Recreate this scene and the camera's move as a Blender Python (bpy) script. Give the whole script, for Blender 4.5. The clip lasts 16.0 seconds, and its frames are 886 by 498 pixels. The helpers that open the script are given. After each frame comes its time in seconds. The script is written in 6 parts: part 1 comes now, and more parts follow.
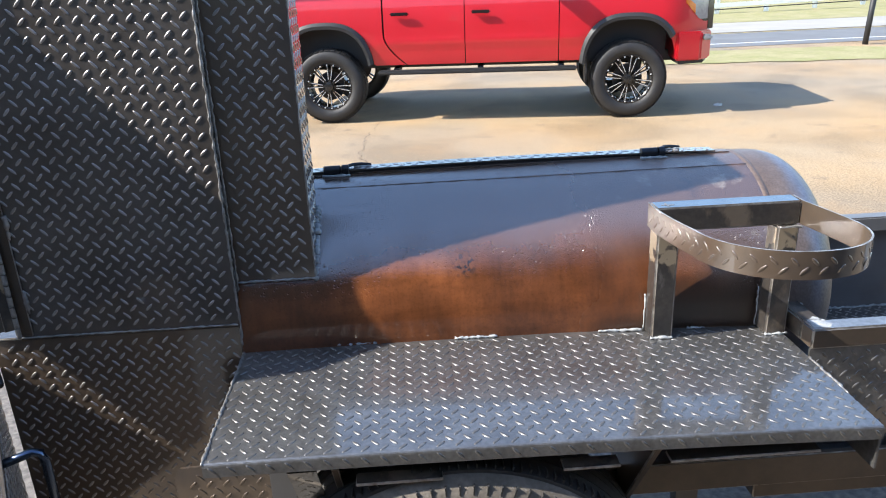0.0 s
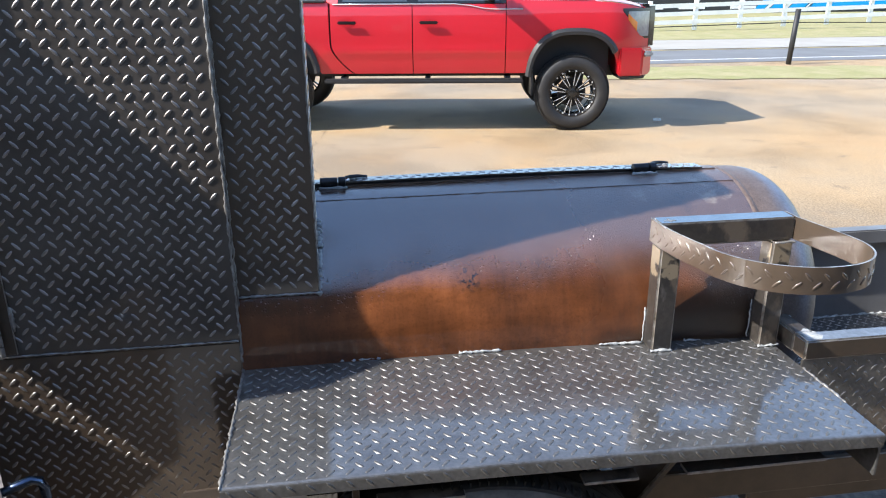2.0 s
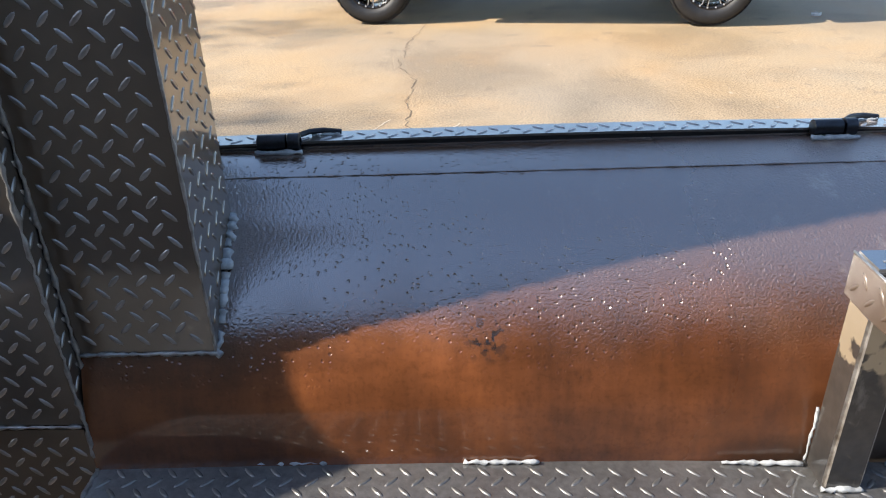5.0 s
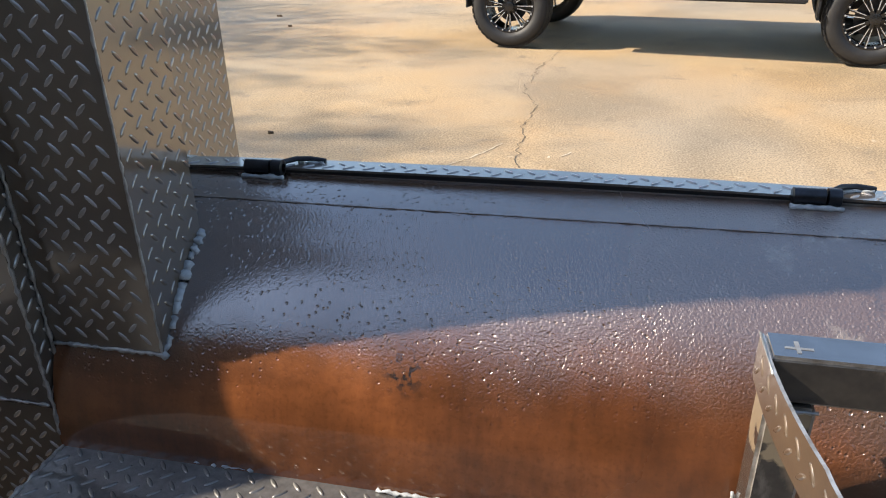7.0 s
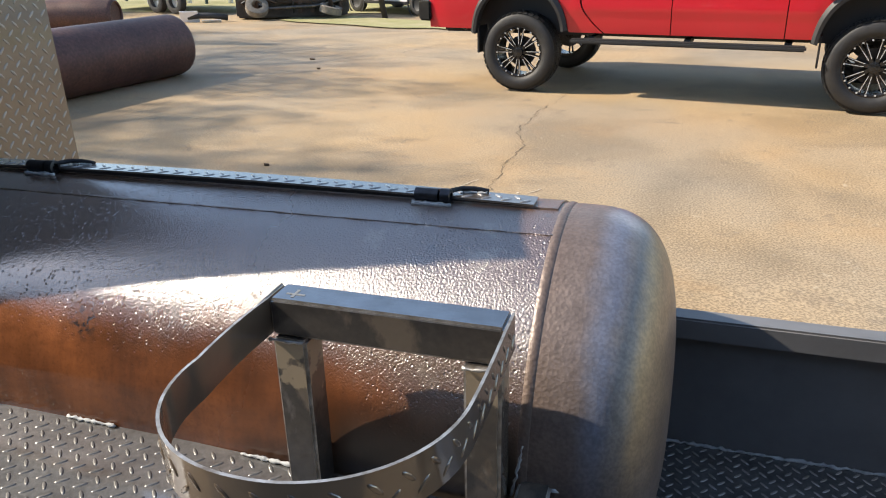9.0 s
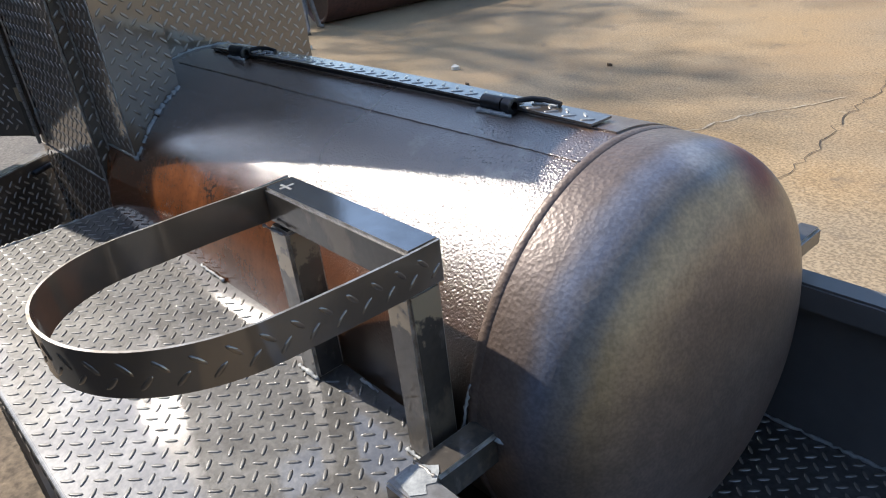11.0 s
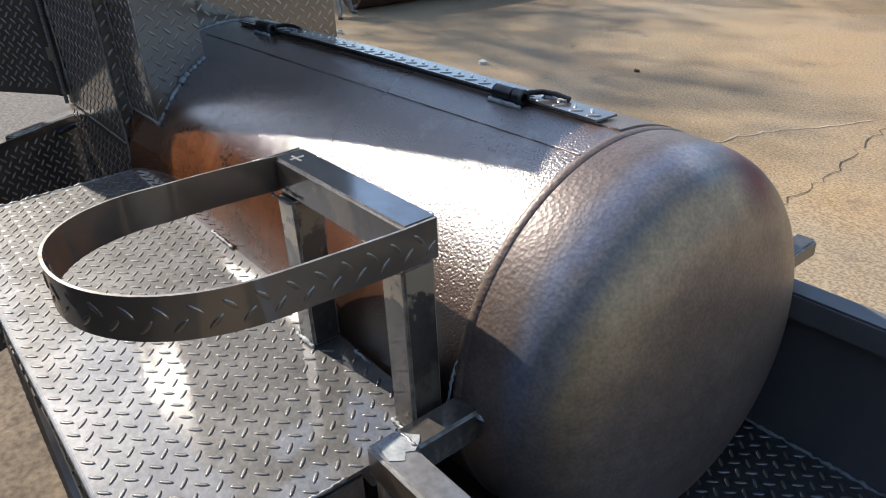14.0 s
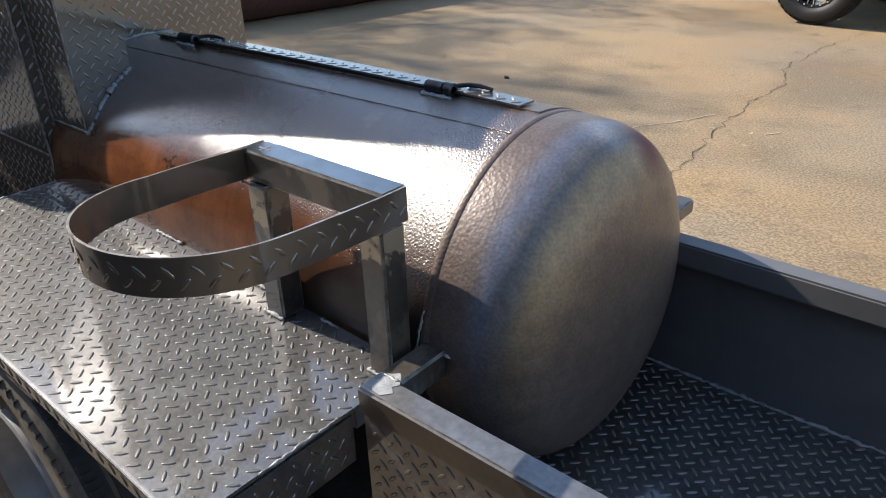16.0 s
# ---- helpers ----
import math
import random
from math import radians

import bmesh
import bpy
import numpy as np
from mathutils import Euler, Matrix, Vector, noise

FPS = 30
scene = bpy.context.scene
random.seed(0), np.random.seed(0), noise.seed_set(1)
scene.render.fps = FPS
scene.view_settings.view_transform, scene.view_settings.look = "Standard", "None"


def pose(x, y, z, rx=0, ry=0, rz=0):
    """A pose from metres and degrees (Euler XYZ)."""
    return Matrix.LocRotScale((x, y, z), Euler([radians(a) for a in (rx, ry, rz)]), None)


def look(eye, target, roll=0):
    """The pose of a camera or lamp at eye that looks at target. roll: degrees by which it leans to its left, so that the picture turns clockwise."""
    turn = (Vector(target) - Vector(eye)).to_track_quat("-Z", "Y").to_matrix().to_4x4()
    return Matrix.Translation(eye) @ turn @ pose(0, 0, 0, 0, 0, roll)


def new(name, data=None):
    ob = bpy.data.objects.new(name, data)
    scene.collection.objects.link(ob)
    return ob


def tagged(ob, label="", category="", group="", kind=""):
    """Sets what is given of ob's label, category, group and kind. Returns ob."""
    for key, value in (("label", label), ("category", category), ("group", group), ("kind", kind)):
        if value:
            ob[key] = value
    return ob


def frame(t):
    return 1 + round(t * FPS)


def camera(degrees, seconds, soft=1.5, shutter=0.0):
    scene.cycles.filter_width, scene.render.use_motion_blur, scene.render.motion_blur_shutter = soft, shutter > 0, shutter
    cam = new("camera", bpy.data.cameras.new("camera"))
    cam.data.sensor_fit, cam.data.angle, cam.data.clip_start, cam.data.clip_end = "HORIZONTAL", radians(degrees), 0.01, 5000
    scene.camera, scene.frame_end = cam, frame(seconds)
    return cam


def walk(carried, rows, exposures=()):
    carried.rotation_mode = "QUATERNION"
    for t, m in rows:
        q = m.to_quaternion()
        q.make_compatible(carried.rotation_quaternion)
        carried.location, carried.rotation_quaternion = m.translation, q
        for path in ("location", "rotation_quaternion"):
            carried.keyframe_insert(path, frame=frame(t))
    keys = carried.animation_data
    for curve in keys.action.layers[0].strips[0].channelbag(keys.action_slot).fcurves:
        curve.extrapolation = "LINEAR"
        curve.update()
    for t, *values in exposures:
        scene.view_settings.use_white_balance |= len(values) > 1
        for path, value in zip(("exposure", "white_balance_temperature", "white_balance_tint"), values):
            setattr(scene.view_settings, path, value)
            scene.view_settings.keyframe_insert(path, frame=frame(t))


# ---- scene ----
cam = camera(61.9, 16.0, soft=1.1)
PATH = [
    (0, (-0.191, 0.346, 1.682), (-0.091, 2.217, 0.983), -2.3),
    (0.5, (-0.301, 0.372, 1.676), (-0.202, 2.238, 0.963), -2.0),
    (1, (-0.362, 0.378, 1.665), (-0.23, 2.232, 0.926), -1.7),
    (1.5, (-0.365, 0.37, 1.675), (-0.183, 2.216, 0.926), -1.1),
    (2, (-0.34, 0.376, 1.691), (-0.062, 2.236, 1.012), -0.3),
    (2.5, (-0.244, 0.472, 1.685), (-0.057, 2.358, 1.044), -2.0),
    (3, (-0.1, 0.653, 1.668), (-0.093, 2.552, 1.041), -1.1),
    (3.5, (-0.093, 0.861, 1.625), (-0.155, 2.727, 0.91), -1.2),
    (4, (-0.11, 1.049, 1.599), (-0.171, 2.839, 0.709), -1.7),
    (4.2, (-0.107, 1.086, 1.594), (-0.178, 2.869, 0.69), -1.8),
    (6.3, (-0.032, 1.104, 1.6), (-0.02, 2.855, 0.633), -1.5),
    (6.5, (0.019, 1.105, 1.61), (0.016, 2.889, 0.705), -1.4),
    (7, (0.154, 1.112, 1.623), (-0.255, 2.862, 0.745), -1.2),
    (7.5, (0.24, 1.078, 1.648), (-0.297, 2.836, 0.861), -2.0),
    (8, (0.366, 0.975, 1.639), (-0.143, 2.755, 0.883), -1.0),
    (8.5, (0.534, 0.939, 1.639), (0.046, 2.723, 0.877), -1.4),
    (8.7, (0.646, 0.965, 1.635), (0.142, 2.745, 0.874), -1.2),
    (10.8, (1.148, 1.325, 1.589), (-0.172, 2.5, 0.653), -7.6),
    (11, (1.182, 1.348, 1.582), (-0.192, 2.458, 0.643), -6.9),
    (11.5, (1.21, 1.354, 1.583), (-0.191, 2.421, 0.636), -5.3),
    (12, (1.215, 1.35, 1.586), (-0.206, 2.395, 0.644), -4.1),
    (12.5, (1.223, 1.347, 1.587), (-0.2, 2.397, 0.651), -3.3),
    (13, (1.225, 1.346, 1.587), (-0.2, 2.397, 0.658), -3.3),
    (13.5, (1.223, 1.343, 1.583), (-0.194, 2.402, 0.649), -3.1),
    (14, (1.224, 1.341, 1.579), (-0.172, 2.414, 0.63), -3.0),
    (14.5, (1.223, 1.343, 1.578), (-0.149, 2.429, 0.608), -2.9),
    (15, (1.221, 1.33, 1.586), (-0.135, 2.433, 0.614), -2.8),
    (15.5, (1.235, 1.272, 1.594), (-0.112, 2.394, 0.631), -2.5),
    (16, (1.273, 1.134, 1.603), (0.099, 2.46, 0.673), -1.9),
]
walk(cam, [(t, look(e, g, r)) for t, e, g, r in PATH],
     exposures=[(0, 1.34, 6100, 10), (3.0, 1.24, 6100, 10), (4.2, 1.26, 6250, 10), (6.5, 1.18, 6900, 10), (8.5, 0.98, 7000, 10), (11.0, 0.66, 6450, 10), (12.0, 0.61, 6450, 10), (16.0, 0.58, 6550, 10)])

# ---- daylight ----
SUN_AZ, SUN_EL = 9.3, 38.0          # the light runs this many degrees left of +x, and falls this steeply
sun_dir = Vector((math.cos(radians(SUN_EL)) * math.cos(radians(SUN_AZ)), math.cos(radians(SUN_EL)) * math.sin(radians(SUN_AZ)), -math.sin(radians(SUN_EL))))
world = bpy.data.worlds.new("sky")
scene.world = world
world.use_nodes = True
sky = world.node_tree.nodes.new("ShaderNodeTexSky")
sky.sky_type, sky.sun_disc = "NISHITA", False
sky.sun_elevation = radians(SUN_EL)
sky.sun_rotation = radians(270 - SUN_AZ)
sky.dust_density = 0.5
back = world.node_tree.nodes["Background"]
back.inputs["Strength"].default_value = 0.15
world.node_tree.links.new(sky.outputs[0], back.inputs[0])
sun_data = bpy.data.lights.new("sun", "SUN")
sun_data.energy, sun_data.angle, sun_data.color = 4.4, radians(0.55), (1.0, 0.92, 0.81)
sun = new("sun", sun_data)
sun.matrix_world = look((0, 0, 20), Vector((0, 0, 20)) + sun_dir)


# ---- materials ----
def material(name, base=(0.5, 0.5, 0.5), rough=0.5, metal=0.0, vary=None, scale=8.0, bump=0.0, bump_scale=60.0, coat=0.0, coat_rough=0.1, coat_ior=1.65, rough_vary=0.1, stretch=(1, 1, 1), fine=0.0):
    """A surface: base colour drifting to vary over a broad noise, a finer grain, roughness that drifts too, and a fine relief."""
    m = bpy.data.materials.new(name)
    m.use_nodes = True
    nt = m.node_tree
    p = nt.nodes["Principled BSDF"]
    p.inputs["Metallic"].default_value = metal
    p.inputs["Coat Weight"].default_value = coat
    p.inputs["Coat Roughness"].default_value = coat_rough
    p.inputs["Coat IOR"].default_value = coat_ior
    co = nt.nodes.new("ShaderNodeTexCoord")
    mp = nt.nodes.new("ShaderNodeMapping")
    mp.inputs["Scale"].default_value = stretch
    nt.links.new(co.outputs["Object"], mp.inputs[0])
    n1 = nt.nodes.new("ShaderNodeTexNoise")
    n1.inputs["Scale"].default_value, n1.inputs["Detail"].default_value, n1.inputs["Roughness"].default_value = scale, 6, 0.65
    nt.links.new(mp.outputs[0], n1.inputs[0])
    ramp = nt.nodes.new("ShaderNodeValToRGB")
    vary = vary or tuple(c * 0.8 for c in base)
    ramp.color_ramp.elements[0].position, ramp.color_ramp.elements[1].position = 0.35, 0.68
    ramp.color_ramp.elements[0].color, ramp.color_ramp.elements[1].color = (*base, 1), (*vary, 1)
    nt.links.new(n1.outputs[0], ramp.inputs[0])
    out = ramp.outputs[0]
    if fine:
        n3 = nt.nodes.new("ShaderNodeTexNoise")
        n3.inputs["Scale"].default_value, n3.inputs["Detail"].default_value = bump_scale * 0.7, 4
        nt.links.new(mp.outputs[0], n3.inputs[0])
        mul = nt.nodes.new("ShaderNodeMix")
        mul.data_type, mul.blend_type = "RGBA", "OVERLAY"
        mul.inputs[0].default_value = fine
        nt.links.new(out, mul.inputs[6])
        nt.links.new(n3.outputs[0], mul.inputs[7])
        out = mul.outputs[2]
    nt.links.new(out, p.inputs["Base Color"])
    mr = nt.nodes.new("ShaderNodeMapRange")
    mr.inputs[3].default_value, mr.inputs[4].default_value = max(rough - rough_vary, 0.02), rough + rough_vary
    nt.links.new(n1.outputs[0], mr.inputs[0])
    nt.links.new(mr.outputs[0], p.inputs["Roughness"])
    if bump:
        n2 = nt.nodes.new("ShaderNodeTexNoise")
        n2.inputs["Scale"].default_value, n2.inputs["Detail"].default_value = bump_scale, 5
        nt.links.new(co.outputs["Object"], n2.inputs[0])
        b = nt.nodes.new("ShaderNodeBump")
        b.inputs["Strength"].default_value, b.inputs["Distance"].default_value = bump, 0.002
        nt.links.new(n2.outputs[0], b.inputs["Height"])
        nt.links.new(b.outputs[0], p.inputs["Normal"])
    return m


def tube_material():
    """Dark mill scale on square tube: drawn streaks, brown rubs and a few bright scratches, all under oil."""
    m = material("tube_steel", (0.034, 0.031, 0.029), 0.55, 0.3, (0.07, 0.057, 0.045), 9, 0.08, 120, fine=0.5, coat=1.0, rough_vary=0.1, coat_rough=0.06, coat_ior=1.5)
    nt = m.node_tree
    p = nt.nodes["Principled BSDF"]
    last = p.inputs["Base Color"].links[0].from_socket
    co = nt.nodes["Texture Coordinate"]
    for stretch, lo, hi, colour, most in (((11, 11, 7), 0.54, 0.62, (0.20, 0.155, 0.11, 1), 0.6), ((40, 40, 16), 0.62, 0.72, (0.22, 0.20, 0.18, 1), 0.4)):
        mp = nt.nodes.new("ShaderNodeMapping")
        mp.inputs["Scale"].default_value = stretch
        nt.links.new(co.outputs["Object"], mp.inputs[0])
        nz = nt.nodes.new("ShaderNodeTexNoise")
        nz.inputs["Scale"].default_value, nz.inputs["Detail"].default_value, nz.inputs["Roughness"].default_value = 1.0, 6, 0.6
        nt.links.new(mp.outputs[0], nz.inputs[0])
        rg = nt.nodes.new("ShaderNodeMapRange")
        rg.inputs[1].default_value, rg.inputs[2].default_value, rg.inputs[4].default_value = lo, hi, most
        nt.links.new(nz.outputs[0], rg.inputs[0])
        mx = nt.nodes.new("ShaderNodeMix")
        mx.data_type = "RGBA"
        nt.links.new(rg.outputs[0], mx.inputs[0])
        nt.links.new(last, mx.inputs[6])
        mx.inputs[7].default_value = colour
        last = mx.outputs[2]
    # tan scorch at the tops of the posts, ragged towards the foot
    sep = nt.nodes.new("ShaderNodeSeparateXYZ")
    nt.links.new(co.outputs["Object"], sep.inputs[0])
    nz = nt.nodes.new("ShaderNodeTexNoise")
    nz.inputs["Scale"].default_value, nz.inputs["Detail"].default_value = 34, 5
    nt.links.new(co.outputs["Object"], nz.inputs[0])
    hgt = nt.nodes.new("ShaderNodeMath")
    hgt.operation = "MULTIPLY_ADD"
    nt.links.new(nz.outputs[0], hgt.inputs[0])
    hgt.inputs[1].default_value = 0.16
    nt.links.new(sep.outputs[2], hgt.inputs[2])
    rg = nt.nodes.new("ShaderNodeMapRange")
    rg.inputs[1].default_value, rg.inputs[2].default_value, rg.inputs[4].default_value = 1.19, 1.20, 0.85
    nt.links.new(hgt.outputs[0], rg.inputs[0])
    below = nt.nodes.new("ShaderNodeMath")
    below.operation = "LESS_THAN"
    nt.links.new(sep.outputs[2], below.inputs[0])
    below.inputs[1].default_value = 1.1652
    fac = nt.nodes.new("ShaderNodeMath")
    fac.operation = "MULTIPLY"
    nt.links.new(rg.outputs[0], fac.inputs[0])
    nt.links.new(below.outputs[0], fac.inputs[1])
    mx = nt.nodes.new("ShaderNodeMix")
    mx.data_type = "RGBA"
    nt.links.new(fac.outputs[0], mx.inputs[0])
    nt.links.new(last, mx.inputs[6])
    mx.inputs[7].default_value = (0.36, 0.285, 0.19, 1)
    nt.links.new(mx.outputs[2], p.inputs["Base Color"])
    return m


STEEL = material("oiled_mill_steel", (0.155, 0.152, 0.146), 0.56, 0.6, (0.085, 0.08, 0.075), 12, 0.26, 170, coat=1.0, rough_vary=0.08, coat_rough=0.075, coat_ior=2.1, fine=0.45)
SHELF_TREAD = material("rubbed_shelf_tread", (0.165, 0.162, 0.155), 0.52, 0.55, (0.10, 0.095, 0.088), 20, 0.05, 200, coat=0.5, rough_vary=0.08, coat_rough=0.13, coat_ior=1.8)
PLATE = material("dark_oiled_plate", (0.118, 0.100, 0.083), 0.45, 0.3, (0.066, 0.052, 0.040), 6, 0.08, 150, coat=1.0, rough_vary=0.08, coat_rough=0.09, coat_ior=2.0)
WORN = material("worn_bright_tread", (0.37, 0.35, 0.33), 0.38, 0.6, (0.22, 0.195, 0.17), 25, 0.05, 200, coat=0.8, rough_vary=0.1, coat_rough=0.15)
FIRE_STEEL = material("heat_stained_steel", (0.15, 0.104, 0.066), 0.46, 0.3, (0.082, 0.061, 0.045), 4, 0.05, 220, coat=1.0, rough_vary=0.07, coat_rough=0.09, coat_ior=2.1)
TUBE = tube_material()
PALE_RAIL = material("rubbed_rail_steel", (0.34, 0.34, 0.345), 0.36, 0.65, (0.20, 0.195, 0.19), 14, 0.08, 120, coat=0.5, coat_rough=0.08, fine=0.4)
SLICK_SKYLIT = material("slick_bar_steel", (0.36, 0.365, 0.37), 0.14, 0.95, (0.24, 0.24, 0.24), 9, 0.03, 120, rough_vary=0.05)
BLACK_PAINT = material("black_enamel", (0.15, 0.148, 0.148), 0.32, 0.0, (0.115, 0.113, 0.112), 6, 0.03, 40)
WELD = material("weld_bead", (0.42, 0.41, 0.39), 0.5, 0.7, (0.2, 0.19, 0.18), 60, 0.4, 200)
CHALK = material("chalky_weld", (0.50, 0.52, 0.52), 0.7, 0.1, (0.22, 0.23, 0.24), 50, 0.5, 160)
GAP_BLACK = material("soot", (0.012, 0.011, 0.010), 0.8, 0.0, (0.02, 0.016, 0.013), 30, 0.2, 90)
EDGE = material("bare_worn_edge", (0.58, 0.55, 0.51), 0.35, 0.7, (0.20, 0.165, 0.13), 40, 0.1, 150)
HINGE_STEEL = material("dark_hinge_steel", (0.06, 0.062, 0.07), 0.4, 0.9, (0.03, 0.03, 0.03), 30, 0.1, 120)
CHROME = material("blued_rod", (0.12, 0.16, 0.24), 0.25, 1.0, (0.08, 0.1, 0.14), 20)
RUBBER = material("tyre_rubber", (0.03, 0.03, 0.031), 0.62, 0.0, (0.065, 0.06, 0.054), 7, 0.25, 140, fine=0.4)
DUSTY_RUBBER = material("dusty_tyre_rubber", (0.23, 0.20, 0.165), 0.8, 0.0, (0.13, 0.115, 0.095), 12, 0.3, 140, fine=0.4)
GLOSS_BLACK = material("gloss_black", (0.012, 0.012, 0.013), 0.18, 0.0, (0.016, 0.016, 0.016), 3)
MATTE_BLACK = material("black_trim_plastic", (0.018, 0.0185, 0.02), 0.55, 0.0, (0.022, 0.022, 0.022), 4, 0.1, 200)
RED = material("red_car_paint", (0.52, 0.006, 0.016), 0.4, 0.0, (0.48, 0.005, 0.014), 1.2, coat=0.8, coat_rough=0.03, coat_ior=1.5, rough_vary=0.04)
TRUCK_RUBBER = material("black_tyre_rubber", (0.014, 0.014, 0.015), 0.6, 0.0, (0.026, 0.024, 0.022), 9, 0.25, 140, fine=0.3)
SILVER = material("machined_alloy", (0.62, 0.63, 0.65), 0.3, 0.45, (0.55, 0.55, 0.56), 9)
WHITE_PAINT = material("white_fence_paint", (0.8, 0.8, 0.78), 0.55, 0.0, (0.7, 0.7, 0.67), 3)
GLASS = material("dark_tinted_glass", (0.05, 0.06, 0.07), 0.04, 0.0, (0.035, 0.04, 0.045), 2, rough_vary=0.01, coat=1.0)
LAMP = material("lamp_lens", (0.20, 0.21, 0.23), 0.12, 0.2, (0.32, 0.33, 0.34), 12)
RIM_GREY = material("grey_wheel_paint", (0.42, 0.43, 0.44), 0.45, 0.2, (0.28, 0.27, 0.26), 9, 0.1, 80)
BEAM = material("brown_primed_beam", (0.10, 0.072, 0.048), 0.5, 0.2, (0.055, 0.042, 0.031), 7, 0.12, 70, coat=0.4, coat_rough=0.25)
AMBER = material("amber_lens", (0.7, 0.22, 0.02), 0.15, 0.0, (0.6, 0.16, 0.02), 12)


def tank_material():
    """Oiled, heat-browned steel with pitting; bare greyer metal on the rounded end."""
    m = material("browned_tank_steel", (0.29, 0.095, 0.03), 0.17, 0.0, (0.095, 0.036, 0.017), 3.2, coat=0.0, rough_vary=0.05, stretch=(1.5, 0.8, 0.8))
    nt = m.node_tree
    p = nt.nodes["Principled BSDF"]
    p.inputs["IOR"].default_value = 3.3
    co = nt.nodes["Texture Coordinate"]
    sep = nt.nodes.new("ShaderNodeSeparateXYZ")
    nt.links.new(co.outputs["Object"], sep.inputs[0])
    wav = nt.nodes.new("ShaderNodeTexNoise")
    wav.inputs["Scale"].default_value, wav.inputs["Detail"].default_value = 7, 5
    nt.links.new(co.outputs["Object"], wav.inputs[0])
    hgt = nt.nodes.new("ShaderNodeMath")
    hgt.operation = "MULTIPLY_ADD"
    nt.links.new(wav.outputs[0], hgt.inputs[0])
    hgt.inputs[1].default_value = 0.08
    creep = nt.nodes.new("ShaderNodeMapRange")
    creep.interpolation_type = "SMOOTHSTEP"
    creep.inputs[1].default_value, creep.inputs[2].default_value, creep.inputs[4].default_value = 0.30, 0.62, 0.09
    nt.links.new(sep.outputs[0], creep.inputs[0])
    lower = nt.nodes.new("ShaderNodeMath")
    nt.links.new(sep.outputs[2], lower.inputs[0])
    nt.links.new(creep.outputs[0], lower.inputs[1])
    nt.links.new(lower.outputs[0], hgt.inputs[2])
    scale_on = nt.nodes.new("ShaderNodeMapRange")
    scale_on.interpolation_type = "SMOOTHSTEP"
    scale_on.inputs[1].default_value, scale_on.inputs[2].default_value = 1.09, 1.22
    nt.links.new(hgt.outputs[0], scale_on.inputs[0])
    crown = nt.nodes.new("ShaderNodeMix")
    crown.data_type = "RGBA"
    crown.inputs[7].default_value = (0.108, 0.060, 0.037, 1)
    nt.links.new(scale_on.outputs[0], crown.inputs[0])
    oil = nt.nodes.new("ShaderNodeMapRange")
    oil.inputs[3].default_value, oil.inputs[4].default_value = 1.7, 2.95
    nt.links.new(scale_on.outputs[0], oil.inputs[0])
    nt.links.new(oil.outputs[0], p.inputs["IOR"])
    # drip streaks down the side, then smudges along it
    last = p.inputs["Base Color"].links[0].from_socket
    for stretch, sc, lo, hi, dark, bright in (((60, 8, 4.0), 1.0, 0.34, 0.68, 0.9, 1.1), ((3.0, 7, 13), 1.0, 0.38, 0.62, 0.62, 1.12), ((7, 7, 7), 1.0, 0.36, 0.6, 0.78, 1.1), ((1, 1, 1), 170, 0.30, 0.50, 0.85, 1.03)):
        mp2 = nt.nodes.new("ShaderNodeMapping")
        mp2.inputs["Scale"].default_value = stretch
        nt.links.new(co.outputs["Object"], mp2.inputs[0])
        nz = nt.nodes.new("ShaderNodeTexNoise")
        nz.inputs["Scale"].default_value, nz.inputs["Detail"].default_value, nz.inputs["Distortion"].default_value = sc, 5, 0.2
        nt.links.new(mp2.outputs[0], nz.inputs[0])
        rg = nt.nodes.new("ShaderNodeMapRange")
        rg.inputs[1].default_value, rg.inputs[2].default_value, rg.inputs[3].default_value, rg.inputs[4].default_value = lo, hi, dark, bright
        nt.links.new(nz.outputs[0], rg.inputs[0])
        mm = nt.nodes.new("ShaderNodeMix")
        mm.data_type, mm.blend_type = "RGBA", "MULTIPLY"
        mm.inputs[0].default_value = 1.0
        nt.links.new(last, mm.inputs[6])
        nt.links.new(rg.outputs[0], mm.inputs[7])
        last = mm.outputs[2]
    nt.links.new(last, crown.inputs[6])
    # wet and glossy by the duct, satin towards the round end
    dull = nt.nodes.new("ShaderNodeMath")
    dull.operation = "MULTIPLY_ADD"
    nt.links.new(wav.outputs[0], dull.inputs[0])
    dull.inputs[1].default_value = 0.25
    nt.links.new(sep.outputs[0], dull.inputs[2])
    satin = nt.nodes.new("ShaderNodeMapRange")
    satin.inputs[1].default_value, satin.inputs[2].default_value, satin.inputs[3].default_value, satin.inputs[4].default_value = -0.05, 0.34, 0.085, 0.29
    nt.links.new(dull.outputs[0], satin.inputs[0])
    nt.links.new(satin.outputs[0], p.inputs["Roughness"])
    scuff = nt.nodes.new("ShaderNodeTexNoise")
    scuff.inputs["Scale"].default_value, scuff.inputs["Detail"].default_value, scuff.inputs["Roughness"].default_value = 11, 8, 0.72
    nt.links.new(co.outputs["Object"], scuff.inputs[0])
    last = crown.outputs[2]
